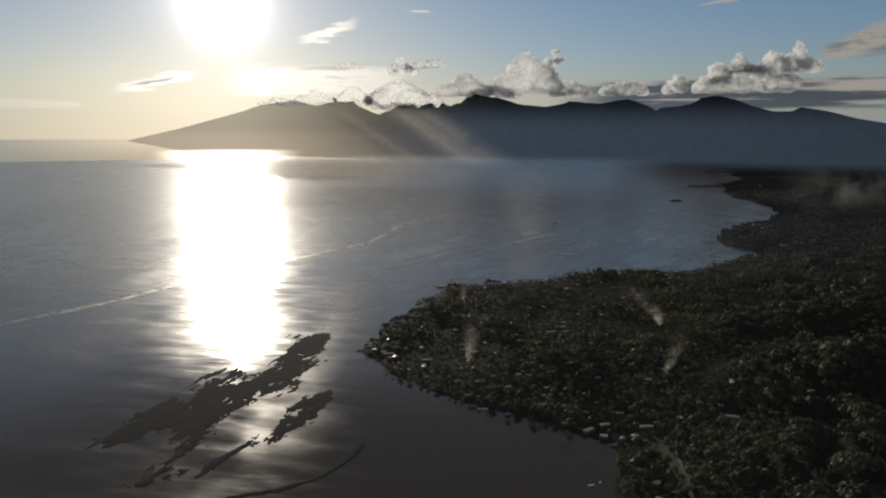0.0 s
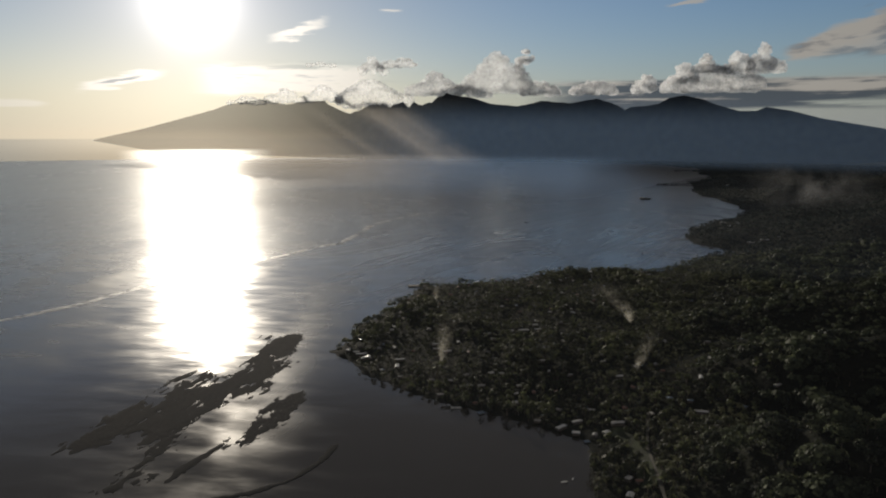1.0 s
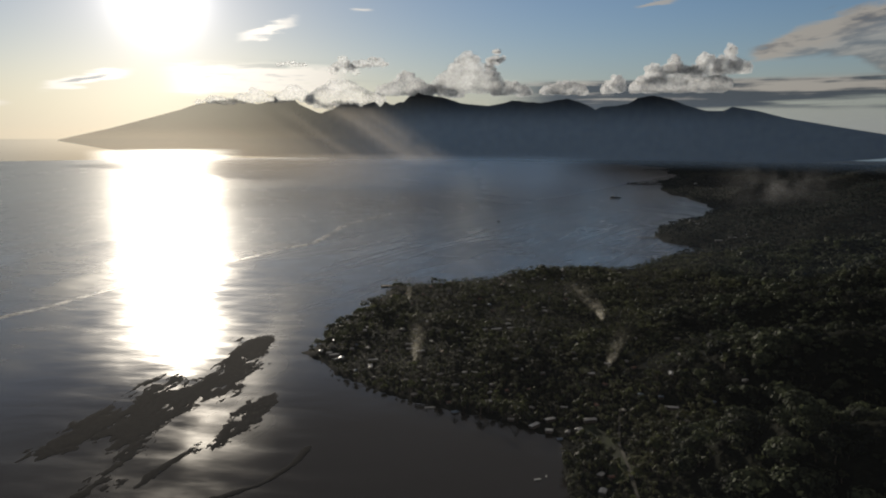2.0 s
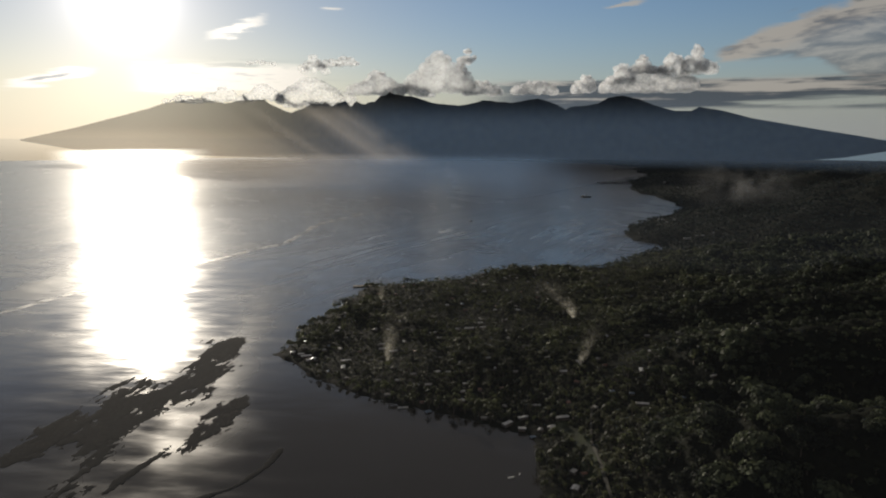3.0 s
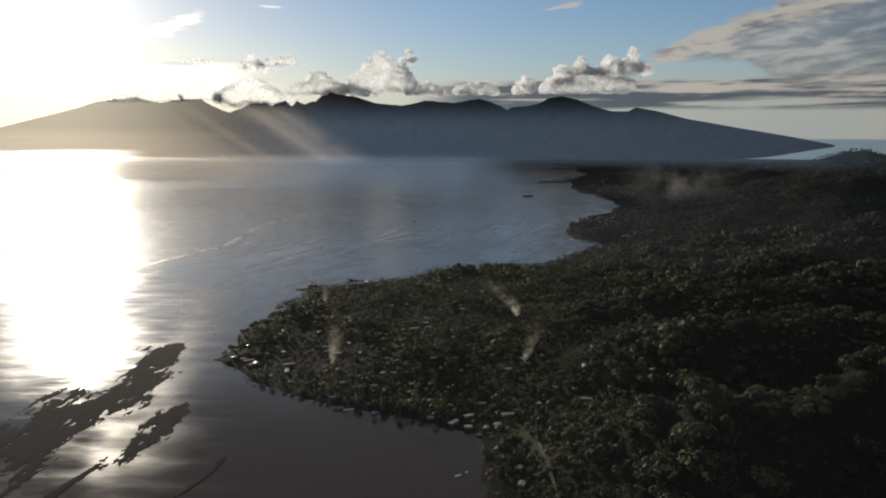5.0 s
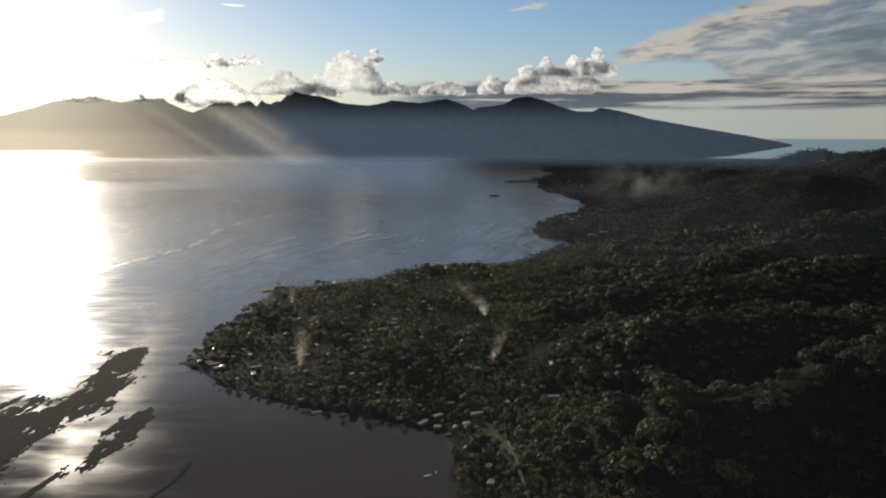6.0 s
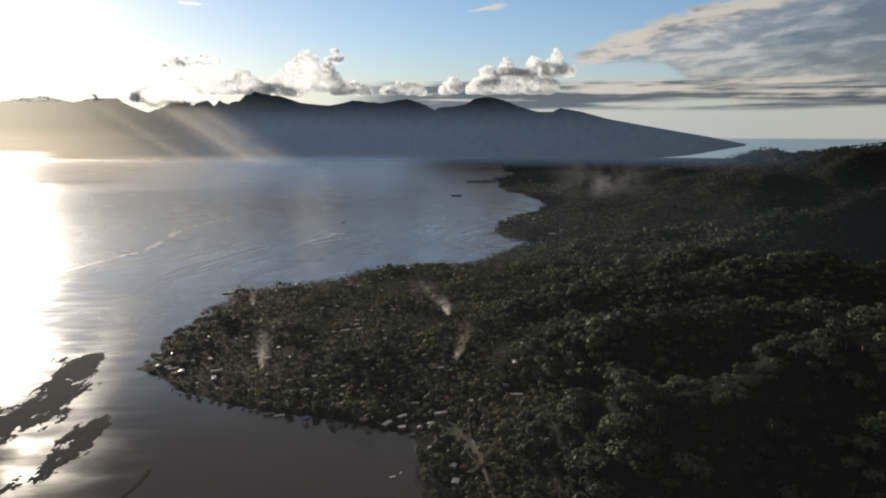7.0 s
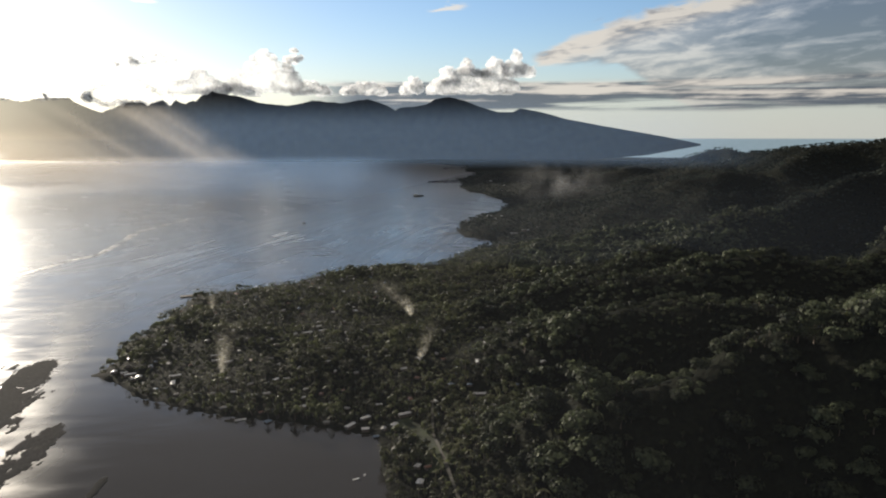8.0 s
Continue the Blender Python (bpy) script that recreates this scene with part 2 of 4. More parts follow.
# the sea: choppy outside the reef, calmer in the lagoon, smooth in the bay
M_SEA, t, out = material("sea_water")
x, y, z = coords(t)
pos = place(t)
crest = y - (x * 1.35 + 1230.0)                      # metres seaward of the reef's crest, about
slick = fbm(t, vec(t, x * 0.0030, y * 0.0011, 0.0), 1.0, 3, 0.5)
slick2 = fbm(t, vec(t, x * 0.014 + y * 0.006, y * 0.004 - x * 0.004, 5.0), 1.0, 3, 0.5)
outer = crest.step(-60.0, 60.0)
bay = (x - y * 0.12).step(-60.0, 260.0)
rough = 0.207 + outer * 0.055 + bay * 0.05 + ((slick - 0.5) * 0.20 + (slick2 - 0.5) * 0.22) * (y.step(2400.0, 900.0) * 0.75 + 0.25)
near = y.step(600.0, 420.0)
stream = (x + 88.0 + (slick2 - 0.5) * 90.0).bump(0.0, 34.0) * y.step(320.0, 420.0) * y.step(1100.0, 700.0)
bands = fbm(t, vec(t, x * 0.016 - y * 0.006, y * 0.055 + x * 0.012, 7.0), 1.0, 4, 0.6)
patch = fbm(t, vec(t, x * 0.020, y * 0.016, 11.0), 1.0, 2, 0.5)
rough = rough + (patch - 0.5) * outer * y.step(2200.0, 1200.0) * 0.14 + stream * 0.06 + (bands - 0.5) * 0.32 * y.step(1400.0, 800.0) * (outer * -0.55 + 1.0) * (bay * -0.7 + 1.0)
shoal = x.bump(-96.0, 62.0) * y.bump(385.0, 125.0)                     # ripples over the shallows between the coral banks
rough = rough + shoal * (bands * 0.08 - 0.02)
rough = (rough - near * 0.09).op("MAXIMUM", 0.06)
chop = fbm(t, vec(t, x * 0.05, y * 0.10, 0.0), 1.0, 2, 0.5)
swell = fbm(t, vec(t, x * 0.022 - y * 0.012, y * 0.040 + x * 0.022, 0.0), 1.0, 2, 0.5)
height = chop * y.step(900.0, 450.0) * 0.25 + swell * y.step(1500.0, 700.0) * (outer * 0.9 + 0.35)
deep = blend(t, slick2.step(0.4, 0.7), (0.030, 0.030, 0.028), (0.055, 0.050, 0.042))
col = blend(t, near * 0.8 + 0.2, deep, (0.030, 0.027, 0.024))
along, across = (x + y * 1.35) * 0.595, (y - x * 1.35) * 0.595
current = fbm(t, vec(t, along * 0.0032, across * 0.019, 21.0), 1.0, 5, 0.55, 1.2)
nrm = relief(t, height, 0.28, 1.0)
calm = principled(t, out, col, rough, 0, nrm, 0.5)
windy = principled(t, out, col, 0.29, 0, nrm, 0.5)    # wind ruffles the open water in broad patches
mix = t.nodes.new("ShaderNodeMixShader")
ruffled = y.step(650.0, 1500.0) * ((slick - 0.5) * 0.6 + 0.58) + (current - 0.48) * 3.0 * y.step(600.0, 820.0) * y.step(1700.0, 1000.0) * (outer * -0.7 + 1.0) + stream * (current * 0.9 - 0.2)
link_in(t, mix.inputs[0], ruffled.op("MAXIMUM", 0.0).op("MINIMUM", 0.92))
t.links.new(calm.outputs[0], mix.inputs[1]), t.links.new(windy.outputs[0], mix.inputs[2])
t.links.new(mix.outputs[0], out.inputs[0])

M_REEF, t, out = material("wet_coral_reef")
pos = place(t)
a, b = fbm(t, pos, 0.5, 6), fbm(t, pos, 0.05, 4)
col = blend(t, a.step(0.3, 0.7), (0.010, 0.010, 0.0115), (0.020, 0.020, 0.022))
col = blend(t, b.step(0.5, 0.7) * 0.5, col, (0.028, 0.026, 0.024))
principled(t, out, col, 0.9, 0, relief(t, a, 0.6, 0.3), 0.03)

M_FOAM, t, out = material("sea_foam")
pos = place(t)
a = fbm(t, pos, 0.25, 6)
fade = fbm(t, pos, 0.04, 6, 0.65).step(0.36, 0.60)
white = principled(t, out, (0.78, 0.77, 0.74), 0.42, 0, relief(t, a, 0.6, 0.5), 0.5)
tp = t.nodes.new("ShaderNodeBsdfTransparent")
mix = t.nodes.new("ShaderNodeMixShader")
link_in(t, mix.inputs[0], fade * 0.75)
t.links.new(tp.outputs[0], mix.inputs[1]), t.links.new(white.outputs[0], mix.inputs[2])
t.links.new(mix.outputs[0], out.inputs[0])


def vapour(name, colour, alpha, through=0.6):
    """Thin vapour that scatters the light that falls on it and lets the rest through. alpha(t, u, v, pos) gives how much it covers."""
    m, t, out = material(name)
    uv = t.nodes.new("ShaderNodeSeparateXYZ")
    t.links.new(add_node(t, "ShaderNodeTexCoord", 2), uv.inputs[0])
    u, v = Ex(t, uv.outputs[0]), Ex(t, uv.outputs[1])
    d, tr = t.nodes.new("ShaderNodeBsdfDiffuse"), t.nodes.new("ShaderNodeBsdfTranslucent")
    d.inputs[0].default_value = tr.inputs[0].default_value = (*colour, 1)
    both, tp, mix = t.nodes.new("ShaderNodeMixShader"), t.nodes.new("ShaderNodeBsdfTransparent"), t.nodes.new("ShaderNodeMixShader")
    both.inputs[0].default_value = through
    t.links.new(d.outputs[0], both.inputs[1]), t.links.new(tr.outputs[0], both.inputs[2])
    link_in(t, mix.inputs[0], alpha(t, u, v, place(t)))
    t.links.new(tp.outputs[0], mix.inputs[1]), t.links.new(both.outputs[0], mix.inputs[2])
    t.links.new(mix.outputs[0], out.inputs[0])
    return m


def smoke_alpha(t, u, v, pos):
    n = fbm(t, pos, 0.13, 5, 0.65, 0.8)
    sway = fbm(t, pos, 0.05, 3, 0.5)
    return (u + (sway - 0.5) * 0.9 * v).bump(0.5, 0.48) * v.step(1.0, 0.35) * v.step(0.0, 0.04) * (n + v * -0.05).step(0.30, 0.72) * (v.step(0.45, 0.03) * 0.40 + 0.26)


def shaft_alpha(t, u, v, pos):
    # the veil's cover draws the light shafts and the glow at their foot
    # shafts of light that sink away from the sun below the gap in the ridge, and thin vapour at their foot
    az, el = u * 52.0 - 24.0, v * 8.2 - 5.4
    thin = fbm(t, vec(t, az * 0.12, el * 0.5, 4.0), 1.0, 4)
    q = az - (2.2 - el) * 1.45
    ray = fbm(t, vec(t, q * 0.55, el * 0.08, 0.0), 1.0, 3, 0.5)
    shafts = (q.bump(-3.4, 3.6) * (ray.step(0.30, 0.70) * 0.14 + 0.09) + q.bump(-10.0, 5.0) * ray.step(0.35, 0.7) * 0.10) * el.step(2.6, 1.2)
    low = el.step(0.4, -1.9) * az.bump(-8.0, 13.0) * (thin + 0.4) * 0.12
    # more cover over the far water, to brighten its dark strip
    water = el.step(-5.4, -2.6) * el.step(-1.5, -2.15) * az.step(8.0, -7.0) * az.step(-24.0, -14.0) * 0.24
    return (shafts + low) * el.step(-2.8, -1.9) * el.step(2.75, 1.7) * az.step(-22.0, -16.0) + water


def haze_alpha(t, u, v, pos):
    # haze put into a blue veil before the mountains beyond the bay
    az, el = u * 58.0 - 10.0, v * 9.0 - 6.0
    shoreward = az.step(12.0, 19.0)                            # over the bay it reaches down, thicker, to brighten the water
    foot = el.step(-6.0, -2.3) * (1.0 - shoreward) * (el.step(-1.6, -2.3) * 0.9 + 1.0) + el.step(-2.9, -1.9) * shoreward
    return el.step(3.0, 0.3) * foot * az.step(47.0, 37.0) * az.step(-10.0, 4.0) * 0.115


# faint even veil added before the land, to lift its dark tones
def dark_lift_alpha(t, u, v, pos):
    return v.step(1.0, 0.8) * u.step(0.0, 0.1) * u.step(1.0, 0.95) * 0.010


# distance haze put into a thin bluish veil across the wooded slopes
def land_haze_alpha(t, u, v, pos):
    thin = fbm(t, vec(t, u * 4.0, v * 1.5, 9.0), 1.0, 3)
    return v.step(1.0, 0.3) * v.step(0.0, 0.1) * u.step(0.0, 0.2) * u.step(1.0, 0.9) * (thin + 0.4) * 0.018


def drift_alpha(t, u, v, pos):
    n = fbm(t, vec(t, u * 4.0, v * 2.0, 2.0), 1.0, 5, 0.6, 0.5)
    return u.bump(0.5, 0.5) * v.bump(0.5, 0.5) * n.step(0.3, 0.75) * 0.22


M_SMOKE = vapour("smoke", (0.70, 0.68, 0.60), smoke_alpha)
M_SHAFTS = vapour("shaft_veil", (0.88, 0.80, 0.70), shaft_alpha, 0.8)
M_HAZE = vapour("blue_haze_veil", (0.36, 0.57, 0.95), haze_alpha, 0.8)
M_DARK_LIFT = vapour("dark_lift_veil", (0.66, 0.73, 0.86), dark_lift_alpha)
M_LAND_HAZE = vapour("land_haze_veil", (0.48, 0.60, 0.82), land_haze_alpha)
M_DRIFT = vapour("drifting_smoke", (0.70, 0.72, 0.75), drift_alpha)



def cloud_material(name, cover, uneven, through):
    """Bright droplets that scatter light forward and sideways; cover: how much a skin of them hides."""
    m, t, out = material(name)
    a = fbm(t, place(t), 0.05, 6, 0.65)
    d, tr, mix = t.nodes.new("ShaderNodeBsdfDiffuse"), t.nodes.new("ShaderNodeBsdfTranslucent"), t.nodes.new("ShaderNodeMixShader")
    d.inputs[0].default_value, tr.inputs[0].default_value = (0.95, 0.95, 0.96, 1), (0.93, 0.95, 0.98, 1)
    mix.inputs[0].default_value = through
    # droplets inside scatter the sun onward whichever way the skin is turned
    t.links.new(vec(t, -SUN_DIR.x, -SUN_DIR.y, -SUN_DIR.z), tr.inputs["Normal"])
    t.links.new(d.outputs[0], mix.inputs[1]), t.links.new(tr.outputs[0], mix.inputs[2])
    tp, veil = t.nodes.new("ShaderNodeBsdfTransparent"), t.nodes.new("ShaderNodeMixShader")
    link_in(t, veil.inputs[0], a.step(0.28, 0.72) * uneven + cover)
    t.links.new(tp.outputs[0], veil.inputs[1]), t.links.new(mix.outputs[0], veil.inputs[2])
    t.links.new(veil.outputs[0], out.inputs[0])
    return m


M_CLOUD = cloud_material("cloud_edge", 0.24, 0.22, 0.86)
M_CLOUD_THIN = cloud_material("thin_cloud_edge", 0.18, 0.18, 0.92)
M_CLOUD_WISP = cloud_material("thin_cloud_heart", 0.06, 0.14, 0.92)
M_CLOUD_CORE = cloud_material("cloud_core", 0.32, 0.30, 0.78)

M_WALL = plain("painted_wall", (0.15, 0.14, 0.125), 0.8, 0, 1.5, 0.3)
M_ROOF_PALE = plain("pale_metal_roof", (0.76, 0.76, 0.74), 0.45, 0.0, 1.2, 0.25)
M_ROOF_GREY = plain("weathered_metal_roof", (0.36, 0.355, 0.34), 0.6, 0.0, 1.0, 0.4)
M_ROOF_RUST = plain("rusty_roof", (0.26, 0.13, 0.09), 0.6, 0.0, 1.0, 0.5)
M_ROOF_BLUE = plain("blue_roof", (0.20, 0.27, 0.36), 0.6, 0.0, 1.0, 0.3)
M_DOOR = plain("dark_wood", (0.11, 0.08, 0.06), 0.7, 0, 2.0, 0.4)
M_GLASS = plain("window_glass", (0.03, 0.035, 0.04), 0.08, 0, 1.0, 0.1, 0.8)
M_HULL = plain("dark_hull", (0.05, 0.055, 0.06), 0.5, 0, 0.8, 0.3)
M_HULL_PALE = plain("white_hull", (0.70, 0.70, 0.68), 0.45, 0, 0.8, 0.2)
M_PLANK = plain("jetty_timber", (0.14, 0.115, 0.09), 0.85, 0, 1.5, 0.5)


# ---- building helpers ----
def mesh_object(name, verts, faces, mat, smooth=False, uvs=None):
    """One mesh from arrays of corners and of faces that all have as many corners."""
    verts, faces = np.asarray(verts, np.float32), np.asarray(faces, np.int32)
    me = bpy.data.meshes.new(name)
    k = faces.shape[1]
    me.vertices.add(len(verts)), me.loops.add(faces.size), me.polygons.add(len(faces))
    me.vertices.foreach_set("co", verts.ravel())
    me.loops.foreach_set("vertex_index", faces.ravel())
    me.polygons.foreach_set("loop_start", np.arange(0, faces.size, k, dtype=np.int32))
    if uvs is not None:
        layer = me.uv_layers.new(name="uv")
        layer.data.foreach_set("uv", np.asarray(uvs, np.float32)[faces.ravel()].ravel())
    me.update(calc_edges=True)
    me.polygons.foreach_set("use_smooth", np.full(len(faces), smooth))
    me.materials.append(mat)
    return new(name, me)


def part(name, bm, mat, parent=None, label="", smooth=False):
    me = bpy.data.meshes.new(name)
    bm.to_mesh(me)
    bm.free()
    me.materials.append(mat)
    if smooth:
        me.polygons.foreach_set("use_smooth", np.full(len(me.polygons), True))
    ob = new(name, me)
    ob.parent = parent
    return tagged(ob, label) if label else ob


def box(bm, x0, y0, z0, x1, y1, z1, taper=0.0):
    """A box from corner to corner; taper draws its foot in."""
    lo = [(x0 + taper, y0 + taper), (x1 - taper, y0 + taper), (x1 - taper, y1 - taper), (x0 + taper, y1 - taper)]
    hi = [(x0, y0), (x1, y0), (x1, y1), (x0, y1)]
    v = [bm.verts.new((*p, z0)) for p in lo] + [bm.verts.new((*p, z1)) for p in hi]
    for f in ((3, 2, 1, 0), (4, 5, 6, 7), (0, 1, 5, 4), (1, 2, 6, 5), (2, 3, 7, 6), (3, 0, 4, 7)):
        bm.faces.new([v[i] for i in f])


def fnoise(x, y, scale, octaves=4, seed=0, rough=0.5):
    """Value noise on arrays, about -1 to 1."""
    total, amp, norm = np.zeros_like(x, dtype=float), 1.0, 0.0
    for o in range(octaves):
        table = np.random.RandomState(seed * 31 + o).rand(256, 256) * 2 - 1
        u, v = x / scale * 2 ** o + 37.3 * o, y / scale * 2 ** o + 11.7 * o
        iu, iv = np.floor(u).astype(int), np.floor(v).astype(int)
        fu, fv = u - iu, v - iv
        fu, fv = fu * fu * (3 - 2 * fu), fv * fv * (3 - 2 * fv)
        g = lambda i, j: table[(iu + i) % 256, (iv + j) % 256]
        total += amp * ((g(0, 0) * (1 - fu) + g(1, 0) * fu) * (1 - fv) + (g(0, 1) * (1 - fu) + g(1, 1) * fu) * fv)
        norm, amp = norm + amp, amp * rough
    return total / norm


# ---- the plan: coast and heights ----
COAST = np.array([
    (-300, -900), (-60, -200), (20, 80), (62, 200), (84, 296), (96, 362), (60, 394), (17, 419), (-33, 475), (-64, 536),
    (-51, 568), (-53, 600), (-36, 645), (-8, 720), (10, 772), (51, 786), (103, 803), (180, 846), (285, 850), (339, 866),
    (387, 920), (462, 985), (430, 1066), (450, 1140), (527, 1270), (600, 1340), (744, 1515), (788, 1700), (792, 1900),
    (845, 2080), (960, 2400), (1150, 2640), (1203, 2950), (1371, 3290), (1330, 3900), (735, 4250), (57, 4480), (-330, 4900),
    (-330, 5600), (5600, 5600), (5600, -900)], float)
SPITS = [((798, 2290), (960, 2300), 16.0), ((1185, 3130), (1380, 3150), 22.0)]
RIDGES = [  # crests (x, y, height), half-width, sharpness
    ([(148, 298, 14), (158, 297, 30), (166, 286, 40), (174, 270, 46), (190, 258, 52), (210, 252, 58), (240, 243, 72), (262, 225, 82), (271, 200, 92), (400, 100, 122), (700, -40, 150)], 44),
    ([(216, 451, 10), (227, 429, 20), (242, 407, 32), (259, 392, 42), (276, 385, 50), (300, 375, 58), (315, 355, 63), (345, 316, 70), (376, 279, 76), (560, 200, 108), (800, 100, 140)], 46),
    ([(231, 504, 8), (253, 487, 16), (276, 465, 24)], 24),
    ([(270, 560, 14), (364, 545, 50), (443, 552, 64), (595, 600, 84), (797, 605, 106), (1000, 560, 118)], 62),
    ([(318, 560, 10), (340, 520, 34), (362, 494, 50), (409, 458, 70), (480, 434, 81), (576, 428, 88), (760, 380, 110)], 44),
    ([(640, 960, 40), (760, 930, 72), (900, 860, 98), (1050, 800, 122)], 110),
    ([(2350, 2900, 6), (1835, 2374, 40), (1478, 1630, 96), (1261, 1140, 128), (1149, 964, 140), (1072, 820, 141), (1200, 430, 160), (1250, -300, 150)], 420),
    ([(950, 1600, 46), (1300, 1500, 84)], 150),
    ([(1080, 2150, 34), (1600, 2150, 60)], 200),
]


def segment_distance(x, y, a, b):
    ax, ay, bx, by = a[0], a[1], b[0], b[1]
    k = np.clip(((x - ax) * (bx - ax) + (y - ay) * (by - ay)) / ((bx - ax) ** 2 + (by - ay) ** 2), 0, 1)
    return np.hypot(x - ax - k * (bx - ax), y - ay - k * (by - ay)), k


def inland(x, y):
    """Metres from the shore, minus in the water."""
    x, y = np.asarray(x, float), np.asarray(y, float)
    far = np.hypot(x, y)
    wob = np.clip(far / 500, 0.6, 6)
    x, y = x + fnoise(x, y, 38, 3, 3) * 7 * wob, y + fnoise(x, y, 38, 3, 4) * 7 * wob
    best, inside = np.full(x.shape, 1e9), np.zeros(x.shape, bool)
    for a, b in zip(COAST, np.roll(COAST, -1, 0)):
        best = np.minimum(best, segment_distance(x, y, a, b)[0])
        with np.errstate(divide="ignore", invalid="ignore"):
            inside ^= ((a[1] > y) != (b[1] > y)) & (x < (b[0] - a[0]) * (y - a[1]) / (b[1] - a[1]) + a[0])
    d = np.where(inside, best, -best)
    for a, b, w in SPITS:
        d = np.maximum(d, w - segment_distance(x, y, a, b)[0])
    return d


def height_at(x, y, d=None):
    x, y = np.asarray(x, float), np.asarray(y, float)
    d = inland(x, y) if d is None else d
    total = np.zeros(x.shape)
    wx, wy = x + fnoise(x, y, 120, 3, 7) * 16, y + fnoise(x, y, 120, 3, 8) * 16
    for pts, width in RIDGES:
        h = np.zeros(x.shape)
        for a, b in zip(pts, pts[1:]):
            s, k = segment_distance(wx, wy, a, b)
            h = np.maximum(h, (a[2] + k * (b[2] - a[2])) * np.exp(-(s / width) ** 2))
        total += h ** 4
    hills = total ** 0.25
    far = np.hypot(x, y)
    gullies = fnoise(x, y, 90, 4, 11) * 0.26 + np.abs(fnoise(x, y, 240, 3, 12)) * 0.55
    land = 0.6 + 4.5 * np.clip(d / 160, 0, 1) + hills * np.clip(d / 90, 0, 1) * (1 - gullies * np.clip(far / 700, 0.12, 1) * np.clip((165 - hills) / 60, 0, 1))
    land = land + fnoise(x, y, 30, 3, 13) * np.clip(d / 40, 0, 1) * (0.6 + hills * 0.02)
    return np.where(d > 0, land, np.maximum(-6.0, d * 0.25 - 0.4))


def polar_sheet(rings, spokes, zfun, closed=False):
    r, a = np.meshgrid(rings, np.radians(spokes), indexing="ij")
    x, y = r * np.sin(a), r * np.cos(a)
    z = zfun(x, y)
    i = np.arange(len(rings) * len(spokes)).reshape(len(rings), len(spokes))
    if closed:
        i = np.concatenate([i, i[:, :1]], 1)
    quads = np.stack([i[:-1, :-1], i[:-1, 1:], i[1:, 1:], i[1:, :-1]], -1).reshape(-1, 4)[:, ::-1]
    return np.stack([x, y, z], -1).reshape(-1, 3), quads


spokes = np.concatenate([np.arange(-48, 72, 0.34), np.arange(72, 312, 6.0)])
rings = np.concatenate([[0.5], np.geomspace(60, 1400, 205), np.geomspace(1420, 4960, 70)])
v, f = polar_sheet(rings, spokes, height_at, True)
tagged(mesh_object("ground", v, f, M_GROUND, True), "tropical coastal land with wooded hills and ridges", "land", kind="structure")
v, f = polar_sheet(np.geomspace(1, 4965, 60), np.arange(0, 360, 3.0), lambda x, y: x * 0, True)
tagged(mesh_object("water", v, f, M_SEA, True), "grey sea and calm lagoon glittering under a low sun", "sea", kind="structure")

# ---- the far island: a skyline of crags with spurs down to the shore ----
SKYLINE = np.array([
    (-24.0, -0.5), (-20.5, 0.33), (-16.8, 1.40), (-14.1, 2.26), (-11.7, 2.58), (-10.1, 2.22), (-8.9, 2.44), (-7.2, 2.55), (-6.4, 1.98), (-5.1, 1.55),
    (-3.8, 2.05), (-2.9, 2.26), (-2.0, 2.0), (-0.9, 2.46), (-0.45, 2.14), (0.0, 2.58), (0.64, 1.98), (1.3, 2.36), (2.65, 3.22), (4.25, 2.90), (6.05, 2.36), (8.3, 2.15),
    (10.1, 2.58), (12.4, 2.30), (14.4, 2.66), (16.0, 2.24), (16.65, 1.84), (17.1, 2.02), (19.1, 2.18), (19.9, 2.64), (21.0, 2.82), (22.3, 2.55), (23.4, 2.10),
    (24.9, 1.66), (26.1, 1.66), (26.7, 1.95), (28.35, 1.64), (30.4, 1.07), (34.2, 0.36), (37.8, -0.28), (40.6, -0.86)])
maz = np.arange(-24.0, 40.6, 0.08)
mel = np.interp(maz, SKYLINE[:, 0], SKYLINE[:, 1])
craggy = np.clip((mel - 0.6) / 1.2, 0.12, 1) * np.clip((22 - np.abs(maz - 2)) / 6, 0.25, 1)
mel = mel + fnoise(maz, maz * 0, 1.6, 4, 21) * 0.13 * craggy + (np.abs(fnoise(maz, maz * 0, 0.9, 3, 22)) - 0.2) * 0.42 * craggy * np.clip((6.5 - np.abs(maz + 2)) / 2, 0.15, 1)
back = np.clip(-maz / 10.0, 0, 1) * 280            # the western end lies farther off
FOOT, CREST = 4470.0 + back * 1.25, 4660.0 + back
top = EYE + CREST * np.tan(np.radians(mel))
# the shore's ends lie beyond the rim of the sea's sheet
shore_el = np.interp(maz, (-24, -19.7, -4, 9, 30, 36.5, 40.6), (-0.55, -1.39, -2.08, -2.3, -2.3, -1.7, -0.92))
foot = np.maximum(EYE + FOOT * np.tan(np.radians(shore_el)), 0.0)
steps = np.linspace(0, 1, 34)
rows = []
for s in steps:
    r = FOOT + (CREST - FOOT) * s
    spur = np.abs(fnoise(maz * 1.0, maz * 0 + s * 1.2, 2.6, 4, 23))
    h = foot + (top - foot) * (s ** 0.85) * (1 - 0.5 * spur * np.sin(math.pi * s))
    rr = r - 90 * spur * np.sin(math.pi * s)
    rows.append(np.stack([rr * np.sin(np.radians(maz)), rr * np.cos(np.radians(maz)), h - 3 * (s == 0)], -1))
g = np.array(rows)
i = np.arange(g.shape[0] * g.shape[1]).reshape(g.shape[:2])
